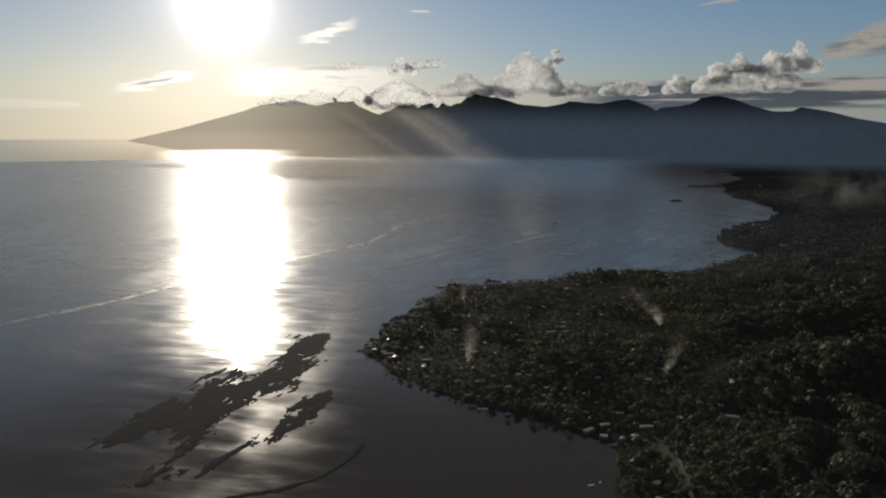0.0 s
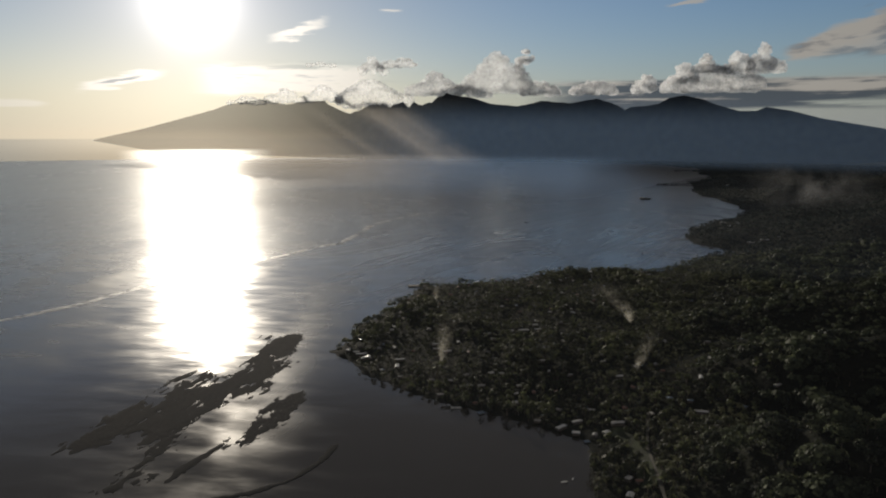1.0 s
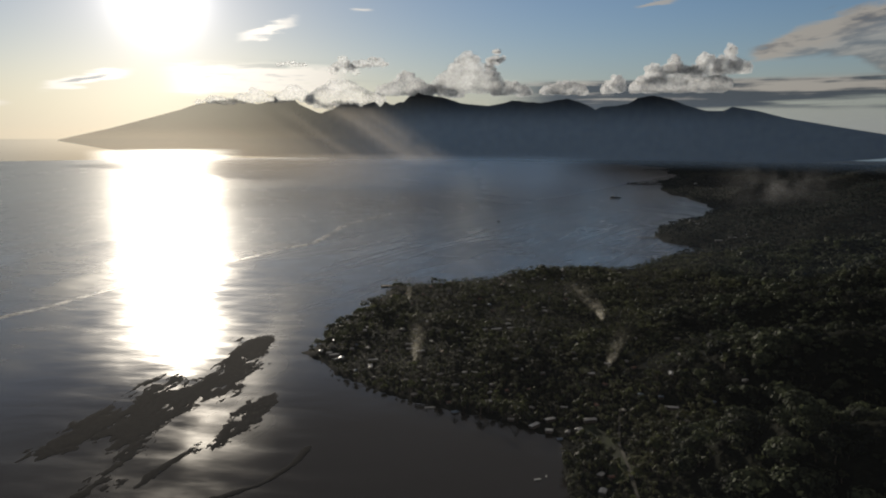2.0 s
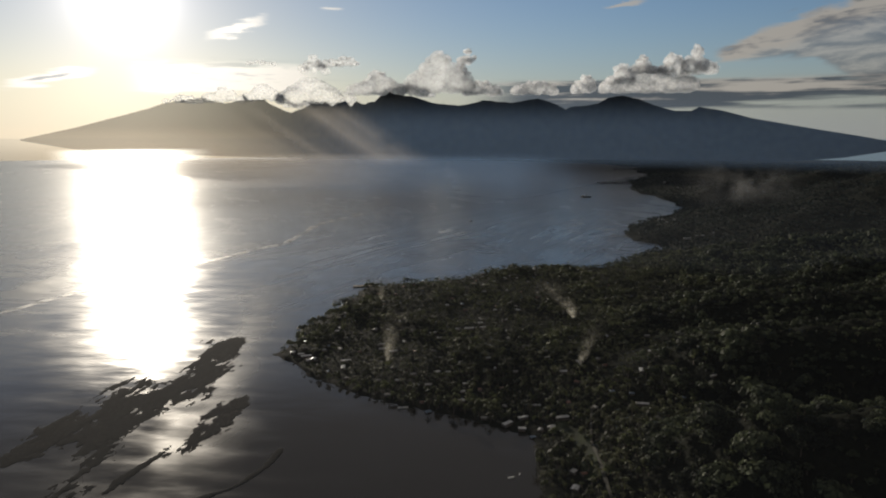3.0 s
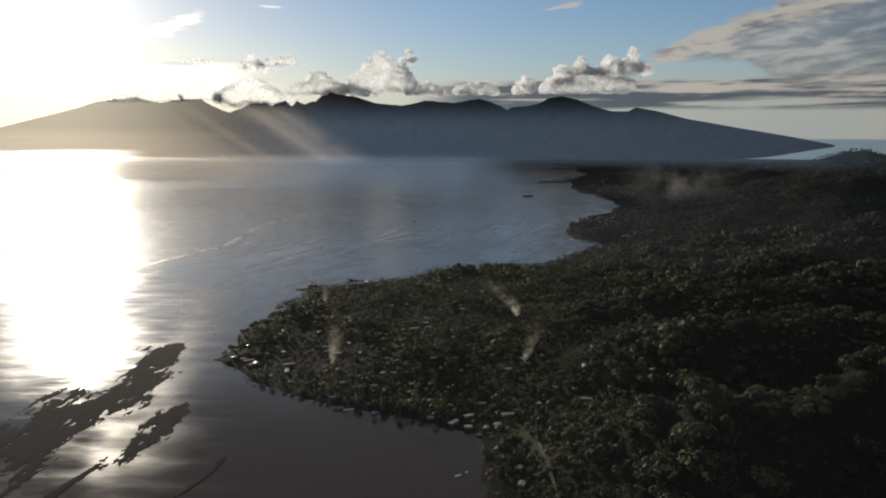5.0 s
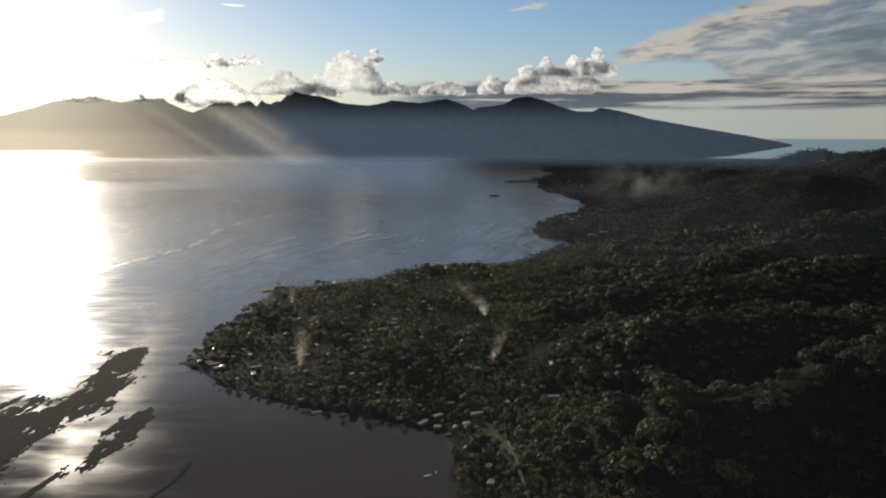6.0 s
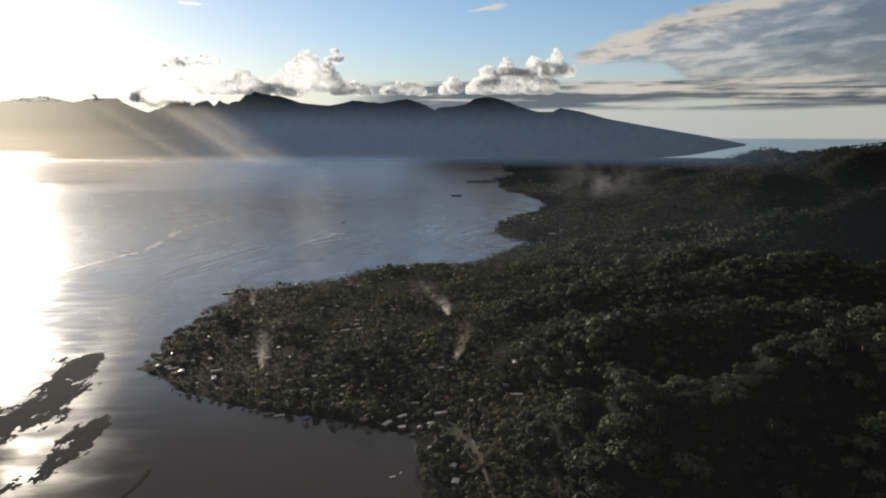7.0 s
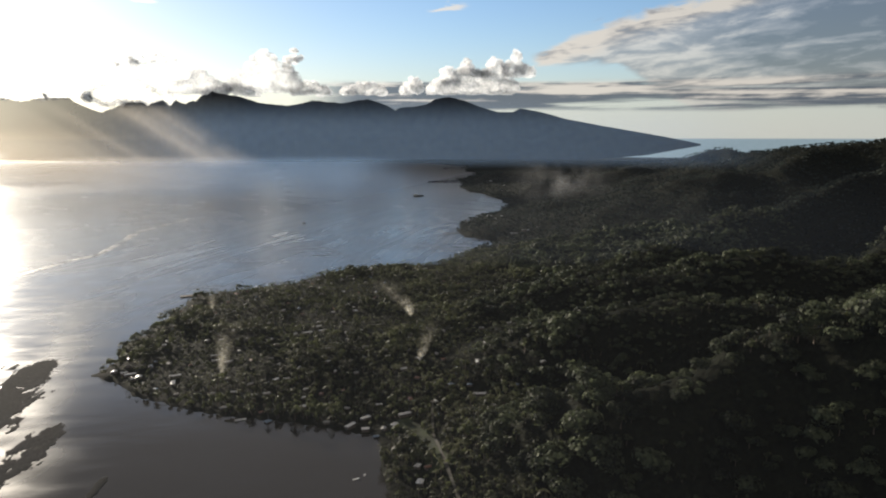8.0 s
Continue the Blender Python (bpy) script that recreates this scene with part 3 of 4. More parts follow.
f = np.stack([i[:-1, :-1], i[:-1, 1:], i[1:, 1:], i[1:, :-1]], -1).reshape(-1, 4)[:, ::-1]
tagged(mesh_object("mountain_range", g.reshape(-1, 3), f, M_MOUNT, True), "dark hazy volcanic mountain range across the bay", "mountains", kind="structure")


# ---- clouds: heaps of billows over the range ----
def billows(name, az0, el0, wide, high, seed, label, count=60, flat_foot=True, r0=4830.0, depth=110.0):
    """A heap cloud about (az0, el0), wide and high in degrees, built of many swelling lobes."""
    rng = np.random.RandomState(seed)
    bm = bmesh.new()
    per = math.radians(1) * r0
    W, Hh = wide * per * 0.56, high * per * 1.15
    base = EYE + r0 * math.tan(radians(el0 - high / 2))
    for k in range(count):
        q = rng.rand() ** 1.3
        u = rng.uniform(-1, 1) * (1 - 0.75 * q)
        prof = (1 - abs(u) ** 1.6)
        size = Hh * rng.uniform(0.12, 0.25) * (1.15 - 0.5 * q) * min(1.55, max(1.0, 0.62 + 0.26 * wide / high))
        zc = base + size * 0.6 + q * (Hh - size * 1.5) * max(prof, 0.15)
        m = Matrix.Translation((u * W, rng.uniform(-depth, depth) * (1 - 0.6 * q), zc)) @ Matrix.Diagonal((size * rng.uniform(0.9, 1.5), size, size * rng.uniform(0.75, 1.05), 1))
        bmesh.ops.create_icosphere(bm, subdivisions=2, radius=1.0, matrix=m)
    heap = part(name, bm, M_CLOUD)
    skin = heap.modifiers.new("skin", "REMESH")
    skin.mode, skin.voxel_size = "VOXEL", Hh * 0.055
    me = bpy.data.meshes.new_from_object(heap.evaluated_get(bpy.context.evaluated_depsgraph_get()))
    lumps = heap.data
    bpy.data.objects.remove(heap)
    bpy.data.meshes.remove(lumps)
    bm = bmesh.new()
    bm.from_mesh(me)
    bpy.data.meshes.remove(me)
    bm.normal_update()
    moves = [vt.normal * (noise.fractal(vt.co * (5.0 / Hh), 1.0, 2.1, 4) * Hh * 0.06 + noise.fractal(vt.co * (15 / Hh), 0.8, 2.0, 3) * Hh * 0.035) for vt in bm.verts]
    for vt, mv in zip(bm.verts, moves):
        vt.co += mv
        if flat_foot and az0 > 0:
            vt.co.z = max(vt.co.z, base - 4 + noise.noise(vt.co * 0.03) * 6)
    bm.normal_update()
    core = bm.copy()
    core.normal_update()
    for vt, mv in zip(core.verts, [vt.normal * (-0.055 * Hh * (1.2 + 0.9 * noise.noise(vt.co * (6.0 / Hh)))) for vt in core.verts]):
        vt.co += mv
    thin = az0 < 0                                     # under the sun thinner skins let the sky's glare stand in for scattered sunlight
    ob = part(name, bm, M_CLOUD_THIN if thin else M_CLOUD, smooth=True)
    part("core", core, M_CLOUD_WISP if thin else M_CLOUD_CORE, ob, "dense grey heart of the cloud", smooth=True)
    ob.matrix_world = pose(r0 * math.sin(radians(az0)), r0 * math.cos(radians(az0)), 0, 0, 0, -az0)
    return tagged(ob, label, "cloud", "clouds over the range")


HEAPS = [  # azimuth, elevation, width, height, seed, lobes, label
    (6.5, 4.65, 4.2, 2.9, 1, 90, "tall white cumulus cloud with bright backlit rim"),
    (8.9, 5.95, 1.2, 1.25, 2, 16, "small white puff of cloud beside a tall cumulus"),
    (8.3, 5.0, 1.3, 1.1, 12, 18, "small white head of cloud on a cumulus"),
    (1.7, 3.8, 3.8, 1.7, 3, 80, "low white cumulus cloud resting on dark peaks"),
    (4.0, 3.35, 4.0, 1.0, 13, 60, "flat grey cumulus base with white edges"),
    (9.9, 3.5, 3.2, 1.1, 14, 50, "small grey cumulus with sunlit top"),
    (-3.3, 5.3, 1.9, 1.25, 4, 26, "grey ragged cloud with sunlit edges"),
    (-0.9, 5.5, 2.8, 0.75, 15, 30, "torn bright tail of a ragged cloud"),
    (-7.3, 5.3, 2.2, 0.36, 16, 26, "thin grey lens of cloud"),
    (-3.6, 3.1, 5.4, 1.9, 5, 100, "grey cloud spilling over the mountain ridge"),
    (-10.2, 2.85, 2.8, 1.0, 6, 50, "backlit cloud lying along the mountain crest"),
    (-7.2, 3.0, 3.0, 1.2, 17, 56, "bright backlit cloud on the mountain crest"),
    (-13.0, 2.5, 2.6, 0.6, 18, 40, "low bright cloud on the western slope"),
    (14.3, 3.5, 4.2, 1.0, 7, 60, "low white cumulus strip over the ridge"),
    (18.15, 3.75, 2.4, 1.3, 8, 30, "rounded white cumulus cloud behind the ridge"),
    (20.8, 4.4, 2.1, 1.5, 9, 30, "billowing cumulus with a white head"),
    (22.4, 5.1, 1.6, 1.4, 19, 26, "rounded cumulus head, white at the rim"),
    (23.2, 3.95, 6.6, 1.7, 23, 90, "broad grey cumulus body with bright edges"),
    (24.7, 5.0, 2.6, 1.6, 20, 40, "billowing cumulus with grey flank"),
    (26.3, 5.35, 2.0, 1.9, 10, 34, "white cumulus cloud with several small heads"),
]
for a0, e0, w0, h0, s0, c0, label in HEAPS:
    billows("cumulus_cloud", a0, e0, w0, h0, s0, label, c0, r0=4960.0 if a0 < -6 else 4830.0, depth=20.0 if a0 < -6 else 110.0)


# ---- veils added for haze and light shafts, smoke from garden fires ----
def curtain(name, mat, az0, az1, r, el0, el1, label, cols=48, waves=0.0):
    """A standing veil, between two elevations as seen from the drone."""
    a = np.radians(np.linspace(az0, az1, cols + 1))
    s = np.linspace(0, 1, 13)
    A, S = np.meshgrid(a, s, indexing="ij")
    R = r + np.sin(A * 40) * waves + S * waves
    z0, z1 = EYE + r * math.tan(radians(el0)), EYE + r * math.tan(radians(el1))
    v = np.stack([R * np.sin(A), R * np.cos(A), z0 + (z1 - z0) * S], -1).reshape(-1, 3)
    uv = np.stack([(A - a[0]) / (a[-1] - a[0]), S], -1).reshape(-1, 2)
    i = np.arange((cols + 1) * 13).reshape(cols + 1, 13)
    f = np.stack([i[:-1, :-1], i[1:, :-1], i[1:, 1:], i[:-1, 1:]], -1).reshape(-1, 4)
    return tagged(mesh_object(name, v, f, mat, True, uv), label, "mist", kind="stuff")


curtain("shaft_veil", M_SHAFTS, -24, 28, 2250, -5.4, 2.8, "pale veil with painted light shafts across the dark mountain slopes")
curtain("land_haze_veil", M_LAND_HAZE, 10, 62, 700, -11.0, 1.0, "faint veil added for haze over the wooded slopes")
curtain("blue_haze_veil", M_HAZE, -10, 48, 1000, -6.0, 3.0, "thin blue veil added for the haze over the bay before the mountains")
curtain("dark_lift_veil", M_DARK_LIFT, -44, 66, 178, -42.0, 3.0, "faint veil added to lift the dark tones of the shore")
curtain("drifting_smoke", M_DRIFT, 25, 35, 1400, -6.2, -1.4, "bluish smoke drifting over the wooded shore")


def smoke_plume(x, y, high, lean, width, label):
    z0 = float(height_at(np.array([x]), np.array([y]))[0])
    vs, fs, uvs = [], [], []
    rows_, cols_ = 18, 8
    for k in range(3):
        turn = math.pi * k / 3 + 0.3
        start = len(vs)
        for i in range(rows_ + 1):
            s = i / rows_
            half = width * (0.10 + 1.55 * s) * (1 + 0.2 * math.sin(7 * s + k))
            cx, cy = lean * high * s ** 1.4 + math.sin(6 * s + k) * width * 0.12, high * 0.25 * s * s
            for j in range(cols_ + 1):
                w = (j / cols_ * 2 - 1) * half
                vs.append((x + cx + w * math.cos(turn), y + cy + w * math.sin(turn) * 0.8, z0 + high * s + math.sin(w + 5 * s) * 0.4))
                uvs.append((j / cols_, s))
        for i in range(rows_):
            for j in range(cols_):
                a = start + i * (cols_ + 1) + j
                fs.append((a, a + 1, a + cols_ + 2, a + cols_ + 1))
    return tagged(mesh_object("smoke_plume", vs, fs, M_SMOKE, True, uvs), label, "smoke", "smoke over the village", "stuff")


smoke_plume(18, 496, 40, 0.22, 11.0, "pale smoke rising from a garden fire among trees")
smoke_plume(20, 690, 19, 0.15, 7.0, "thin white smoke near the seaward shore")
smoke_plume(186, 580, 40, -0.75, 15.0, "yellowish smoke drifting over palm trees")
smoke_plume(153, 462, 34, 0.6, 10.0, "white smoke plume rising beside village houses")

# ---- coral flats that dry out in the lagoon, and surf along the reef ----
def reef_flat(name, spine, half, seed, ragged, label):
    """Coral along a spine (x, y), drying out where the rough bottom comes up."""
    p = np.array(spine, float)
    x0, y0 = p.min(0) - half * 2.2
    x1, y1 = p.max(0) + half * 2.2
    step = 0.9
    x, y = np.meshgrid(np.arange(x0, x1, step), np.arange(y0, y1, step), indexing="ij")
    near = np.full(x.shape, 1e9)
    for a, b in zip(p, p[1:]):
        near = np.minimum(near, segment_distance(x, y, a, b)[0])
    along, across = x * 0.25 + y * 0.97, x * 0.97 - y * 0.25
    h = np.minimum(1.0, 1.35 - near / half) - 0.45 + fnoise(along * 0.34, across, 10, 6, seed, 0.76) * ragged
    z = np.clip(h * 0.6, -0.6, 0.16) + fnoise(x, y, 3, 2, seed + 1) * 0.05
    i = np.arange(x.size).reshape(x.shape)
    f = np.stack([i[:-1, :-1], i[1:, :-1], i[1:, 1:], i[:-1, 1:]], -1).reshape(-1, 4)
    v = np.stack([x, y, z], -1).reshape(-1, 3)
    keep = (v[f][:, :, 2] > -0.2).any(1)
    return tagged(mesh_object(name, v, f[keep], M_REEF, True), label, "reef", "coral flats", "stuff")


reef_flat("coral_reef", [(-107, 566), (-112, 507), (-122, 459), (-138, 430), (-152, 395)], 16, 41, 1.7, "dark exposed coral flat broken by bright channels")
reef_flat("coral_reef", [(-146, 478), (-157, 448), (-168, 418), (-180, 372)], 12, 43, 2.2, "dark ragged coral bank beside shallow channels")
reef_flat("coral_reef", [(-145, 418), (-141, 362), (-150, 322)], 8, 44, 2.6, "broken dark coral strip in shallow water")
reef_flat("coral_reef", [(-82, 436), (-86, 405), (-96, 381), (-106, 364)], 9, 45, 1.9, "small dark coral head in the lagoon")
reef_flat("coral_reef", [(-105, 366), (-117, 348), (-124, 328)], 3.5, 47, 2.4, "dark coral strips in shallow water")
reef_flat("coral_reef", [(-45, 364), (-49, 345), (-63, 325), (-80, 314), (-101, 307)], 2.2, 49, 1.6, "narrow dark coral edge along the channel")

SURF = [(-560, 450), (-397, 609), (-354, 671), (-297, 791), (-232, 897), (-181, 985), (-120, 1090), (-70, 1339), (19, 1505)]
vs, fs = [], []
for a, b in zip(SURF, SURF[1:]):
    n_ = 40
    for k in range(n_):
        s = k / n_
        x, y = a[0] + (b[0] - a[0]) * s, a[1] + (b[1] - a[1]) * s
        half = 2.6 + 2.6 * noise.noise((x * 0.02, y * 0.02, 1)) + y * 0.003
        nx, ny = -(b[1] - a[1]), b[0] - a[0]
        l = math.hypot(nx, ny)
        wob = 9 * noise.noise((x * 0.012, y * 0.012, 5))
        for w in (-1, -0.4, 0.4, 1):
            vs.append((x + nx / l * (w * half + wob), y + ny / l * (w * half + wob), 0.08 + 0.2 * (1 - w * w)))
for k in range(len(vs) // 4 - 1):
    for j in range(3):
        fs.append((k * 4 + j, k * 4 + j + 1, k * 4 + j + 5, k * 4 + j + 4))
tagged(mesh_object("reef_surf", vs, fs, M_FOAM, True), "white line of surf breaking along the outer reef", "surf", kind="stuff")


# ---- houses of the village ----
def make_house(roof_mat, label, long=7.0, deep=5.0, wall=2.3, rise=0.75, hipped=False):
    house = new("house")
    bm = bmesh.new()
    box(bm, -long / 2, -deep / 2, -0.6, long / 2, deep / 2, wall)
    part("wall", bm, M_WALL, house)
    bm = bmesh.new()
    ex, ey, th = long / 2 + 0.45, deep / 2 + 0.45, 0.10
    inset = deep * 0.45 if hipped else 0.0
    for dz in (0, th):
        c = [bm.verts.new(p) for p in ((-ex, -ey, wall - 0.15 + dz), (ex, -ey, wall - 0.15 + dz), (ex, ey, wall - 0.15 + dz), (-ex, ey, wall - 0.15 + dz),
                                       (-ex + inset, 0, wall + rise + dz), (ex - inset, 0, wall + rise + dz))]
        for f in ((0, 1, 5, 4), (2, 3, 4, 5), (1, 2, 5), (3, 0, 4)):
            bm.faces.new([c[i] for i in (f if dz else f[::-1])])
    roof = part("roof", bm, roof_mat, house)
    bm = bmesh.new()
    box(bm, -ex + inset, -0.16, wall + rise + 0.06, ex - inset, 0.16, wall + rise + 0.20)
    part("ridge_cap", bm, M_ROOF_GREY, roof)
    bm = bmesh.new()
    box(bm, -0.45, -deep / 2 - 0.05, -0.3, 0.45, -deep / 2 + 0.02, 1.9)
    part("door", bm, M_DOOR, house)
    for wx in (-long * 0.3, long * 0.3):
        bm = bmesh.new()
        box(bm, wx - 0.5, -deep / 2 - 0.04, 0.9, wx + 0.5, -deep / 2 + 0.02, 1.8)
        window = part("window", bm, M_GLASS, house)
        bm = bmesh.new()
        box(bm, wx - 0.62, -deep / 2 - 0.10, 0.78, wx + 0.62, -deep / 2 + 0.01, 0.90)
        part("sill", bm, M_DOOR, window)
    bm = bmesh.new()
    box(bm, -long / 2 - 0.1, -deep / 2 - 1.3, -0.5, long / 2 + 0.1, -deep / 2, -0.15)
    part("porch", bm, M_PLANK, house)
    return tagged(house, label, "house", "houses of the village")


KINDS = [
    make_house(M_ROOF_PALE, "small house with a pale metal roof among trees"),
    make_house(M_ROOF_GREY, "small house with a weathered grey roof among trees", 8.0, 5.0, 2.3, 0.6),
    make_house(M_ROOF_RUST, "small house with a rusty brown roof among trees", 6.0, 4.6, 2.2, 0.8),
    make_house(M_ROOF_BLUE, "small waterside house with a blue roof", 6.5, 5.0, 2.3, 0.8, True),
    make_house(M_ROOF_PALE, "long low building with a white roof", 13.0, 4.6, 2.4, 0.5),
]
NAMED = [  # kind, x, y, turn
    (0, -53, 531, 70), (4, -42, 520, 15), (0, -40, 510, 40), (0, -36, 512, 80), (4, -12, 504, 10), (0, -21, 583, 0), (4, 64, 546, 5), (4, 79, 567, 10), (4, 91, 567, 8), (4, 104, 567, 6),
    (0, 103, 581, 12), (0, 59, 498, 20), (4, 92, 491, 4), (0, 53, 470, 30), (0, 60, 468, 0), (1, 44, 446, 5), (0, 137, 486, 10), (1, 140, 500, -20), (0, 118, 411, 15), (4, 118, 383, 8),
    (0, 108, 371, 35), (4, 95, 387, 20), (0, 91, 372, -15), (3, 95, 363, 10), (4, 84, 380, 40), (1, 101, 369, 60), (1, 72, 390, -10), (3, 40, 406, 30), (4, 25, 415, 0), (1, 16, 434, 12),
    (0, 62, 417, 25), (4, 171, 391, -15), (0, 176, 789, 5), (0, 143, 648, 0), (0, 136, 556, 20), (1, 126, 588, 8), (0, 93, 470, 30), (0, 140, 455, 0), (1, 36, 447, -20), (0, -46, 525, 0),
    (0, 100, 300, 60), (2, 108, 312, 10), (0, 104, 316, 45), (0, 250, 700, 10), (0, 130, 790, 5), (0, 150, 760, 0), (4, 500, 1010, -20), (4, 516, 1000, -20), (0, 530, 990, 10),
    (0, 545, 1180, 0), (0, 560, 1185, 20), (4, 560, 1240, -10), (0, 840, 1780, 0), (0, 905, 1900, 20), (4, 930, 2050, 30), (0, 1180, 1500, 10), (4, 1240, 1420, 10), (4, 1150, 1250, 20),
    (4, 1500, 2300, 20), (4, 1700, 2650, 10), (0, 1320, 1180, 0), (0, 1350, 1160, 0)]
rng = random.Random(5)
SITES = [(k, x, y, a, rng.uniform(0.44, 0.60)) for k, x, y, a in NAMED]
while len(SITES) < 230:
    x, y = rng.uniform(-60, 330), rng.uniform(370, 860)
    near_shore = float(inland(np.array([x]), np.array([y]))[0])
    if near_shore < 6 or near_shore > 210 or x > 330 - (y - 300) * 0.1 or rng.random() > (0.9 if near_shore < 60 else 0.45):
        continue
    if any((x - s[1]) ** 2 + (y - s[2]) ** 2 < 120 for s in SITES):
        continue
    SITES.append((rng.choice((0, 1, 1, 1, 2, 2, 3, 4)), x, y, rng.choice((0, 20, 90, 110)) + rng.uniform(-25, 25), rng.uniform(0.36, 0.54)))
sx, sy = np.array([s[1] for s in SITES]), np.array([s[2] for s in SITES])
sz = height_at(sx, sy)
used = set()
for (k, x, y, a, size), z in zip(SITES, sz):
    m = pose(x, y, z + 0.25, 0, 0, a) @ Matrix.Diagonal((size * (2.2 if y > 980 else 1.0),) * 3 + (1,))
    if k in used:
        copy_thing(KINDS[k], pose(x, y, z + 0.25, 0, 0, a)).scale = (size * (1.6 if y > 980 else 1.0),) * 3
    else:
        used.add(k)
        KINDS[k].matrix_basis = m


# ---- a grass strip and a track behind the near shore ----
def ribbon(name, pts, half, mat, lift, label, category):
    vs, fs = [], []
    for a, b in zip(pts, pts[1:]):
        n_ = max(2, int(math.dist(a, b) / 3))
        for k in range(n_ + (b == pts[-1])):
            s = k / n_
            x, y = a[0] + (b[0] - a[0]) * s, a[1] + (b[1] - a[1]) * s
            l = math.dist(a, b)
            nx, ny = -(b[1] - a[1]) / l, (b[0] - a[0]) / l
            w0 = half * (1 + 0.5 * noise.noise((x * 0.08, y * 0.08, 2)))
            for w in (-1, -0.33, 0.33, 1):
                vs.append((x + nx * w * w0, y + ny * w * w0, 0))
    vs = np.array(vs)
    vs[:, 2] = height_at(vs[:, 0], vs[:, 1]) + lift
    for k in range(len(vs) // 4 - 1):
        for j in range(3):
            fs.append((k * 4 + j, k * 4 + j + 1, k * 4 + j + 5, k * 4 + j + 4)[::-1])
    return tagged(mesh_object(name, vs, fs, mat, True), label, category, kind="structure")


FIELD = [(115, 306), (116, 333), (119, 358), (113, 378)]
TRACK = [(108, 255), (113, 288), (119, 320), (124, 348), (132, 372), (142, 400)]
ribbon("meadow", FIELD, 6.5, M_GRASS, 0.35, "narrow strip of mown grass among palms", "meadow")
ribbon("road", TRACK, 0.75, M_ROAD, 0.6, "pale unpaved track through the trees", "road")

# ---- trees ----
def palm_shape(rng, fronds=10, tall=5.2, curl=1.0):
    """Corners and four-cornered faces of one coconut palm: (trunk), (crown)."""
    tv, tf = [], []
    lean = rng.uniform(-0.6, 0.6, 2)
    for i in range(4):
        s = i / 3
        r = 0.16 * (1 - 0.5 * s)
        for j in range(4):
            a = j * math.pi / 2
            tv.append((lean[0] * s * s + r * math.cos(a), lean[1] * s * s + r * math.sin(a), tall * s))
    for i in range(3):
        for j in range(4):
            tf.append((i * 4 + j, i * 4 + (j + 1) % 4, i * 4 + 4 + (j + 1) % 4, i * 4 + 4 + j))
    cv, cf = [], []
    for k in range(fronds):
        a = 2 * math.pi * k / fronds + rng.uniform(-0.3, 0.3)
        up = rng.uniform(-0.1, 0.9)
        ln = rng.uniform(1.7, 2.4)
        c, s = math.cos(a), math.sin(a)
        start = len(cv)
        for q, w in ((0.0, 0.10), (0.5, 0.36), (1.0, 0.07)):
            d = ln * q
            z = tall + up * d - curl * 0.35 * d * d
            for side in (-1, 1):
                cv.append((lean[0] + c * d - s * w * side, lean[1] + s * d + c * w * side, z - 0.12 * (q > 0)))
        for q in (0, 1):
            b = start + q * 2
            cf.append((b, b + 1, b + 3, b + 2))
    return (np.array(tv), np.array(tf)), (np.array(cv), np.array(cf))


def broad_shape(rng, clumps=30, tall=4.2, wide=2.0, leaf=1.0):
    """One broad-leaved tree: (trunk with limbs), (crown of leaf clumps)."""
    tv, tf = [], []

    def limb(p, q, r0, r1):
        s = len(tv)
        p, q = np.array(p), np.array(q)
        for c, r in ((p, r0), (q, r1)):
            for j in range(3):
                a = 2 * math.pi * j / 3
                tv.append((c[0] + r * math.cos(a), c[1] + r * math.sin(a), c[2]))
        for j in range(3):
            tf.append((s + j, s + (j + 1) % 3, s + 3 + (j + 1) % 3, s + 3 + j))
    limb((0, 0, -0.4), (0, 0, tall * 0.5), 0.26, 0.16)
    for k in range(3):
        a = 2.1 * k + rng.uniform(0, 1)
        limb((0, 0, tall * 0.42), (wide * 0.55 * math.cos(a), wide * 0.55 * math.sin(a), tall * 0.8), 0.13, 0.05)
    lobes = [(rng.uniform(-0.5, 0.5) * wide, rng.uniform(-0.5, 0.5) * wide, tall * rng.uniform(0.55, 0.85), wide * rng.uniform(0.45, 0.75)) for _ in range(5)]
    cv, cf = [], []
    for k in range(clumps):
        lx, ly, lz, lr = lobes[k % 5]
        n = rng.normal(size=3)
        n[2] = abs(n[2]) * 0.9 + 0.05 if rng.rand() < 0.8 else n[2]
        n /= np.linalg.norm(n)
        c = np.array((lx, ly, lz)) + n * lr * np.array((1, 1, 0.75)) * rng.uniform(0.75, 1.1)
        n = n + rng.normal(size=3) * 0.22
        n /= np.linalg.norm(n)
        u = np.cross(n, (0.3, 0.5, 0.81))
        u /= np.linalg.norm(u)
        w = np.cross(n, u)
        h = lr * rng.uniform(0.38, 0.62) * leaf
        s = len(cv)
        for a, b in ((-1, -0.6), (0.7, -1), (1, 0.7), (-0.6, 1)):
            cv.append(c + h * (u * a + w * b) - n * h * 0.25 * rng.rand())
        cf.append((s, s + 1, s + 2, s + 3))
    return (np.array(tv), np.array(tf)), (np.array(cv), np.array(cf))


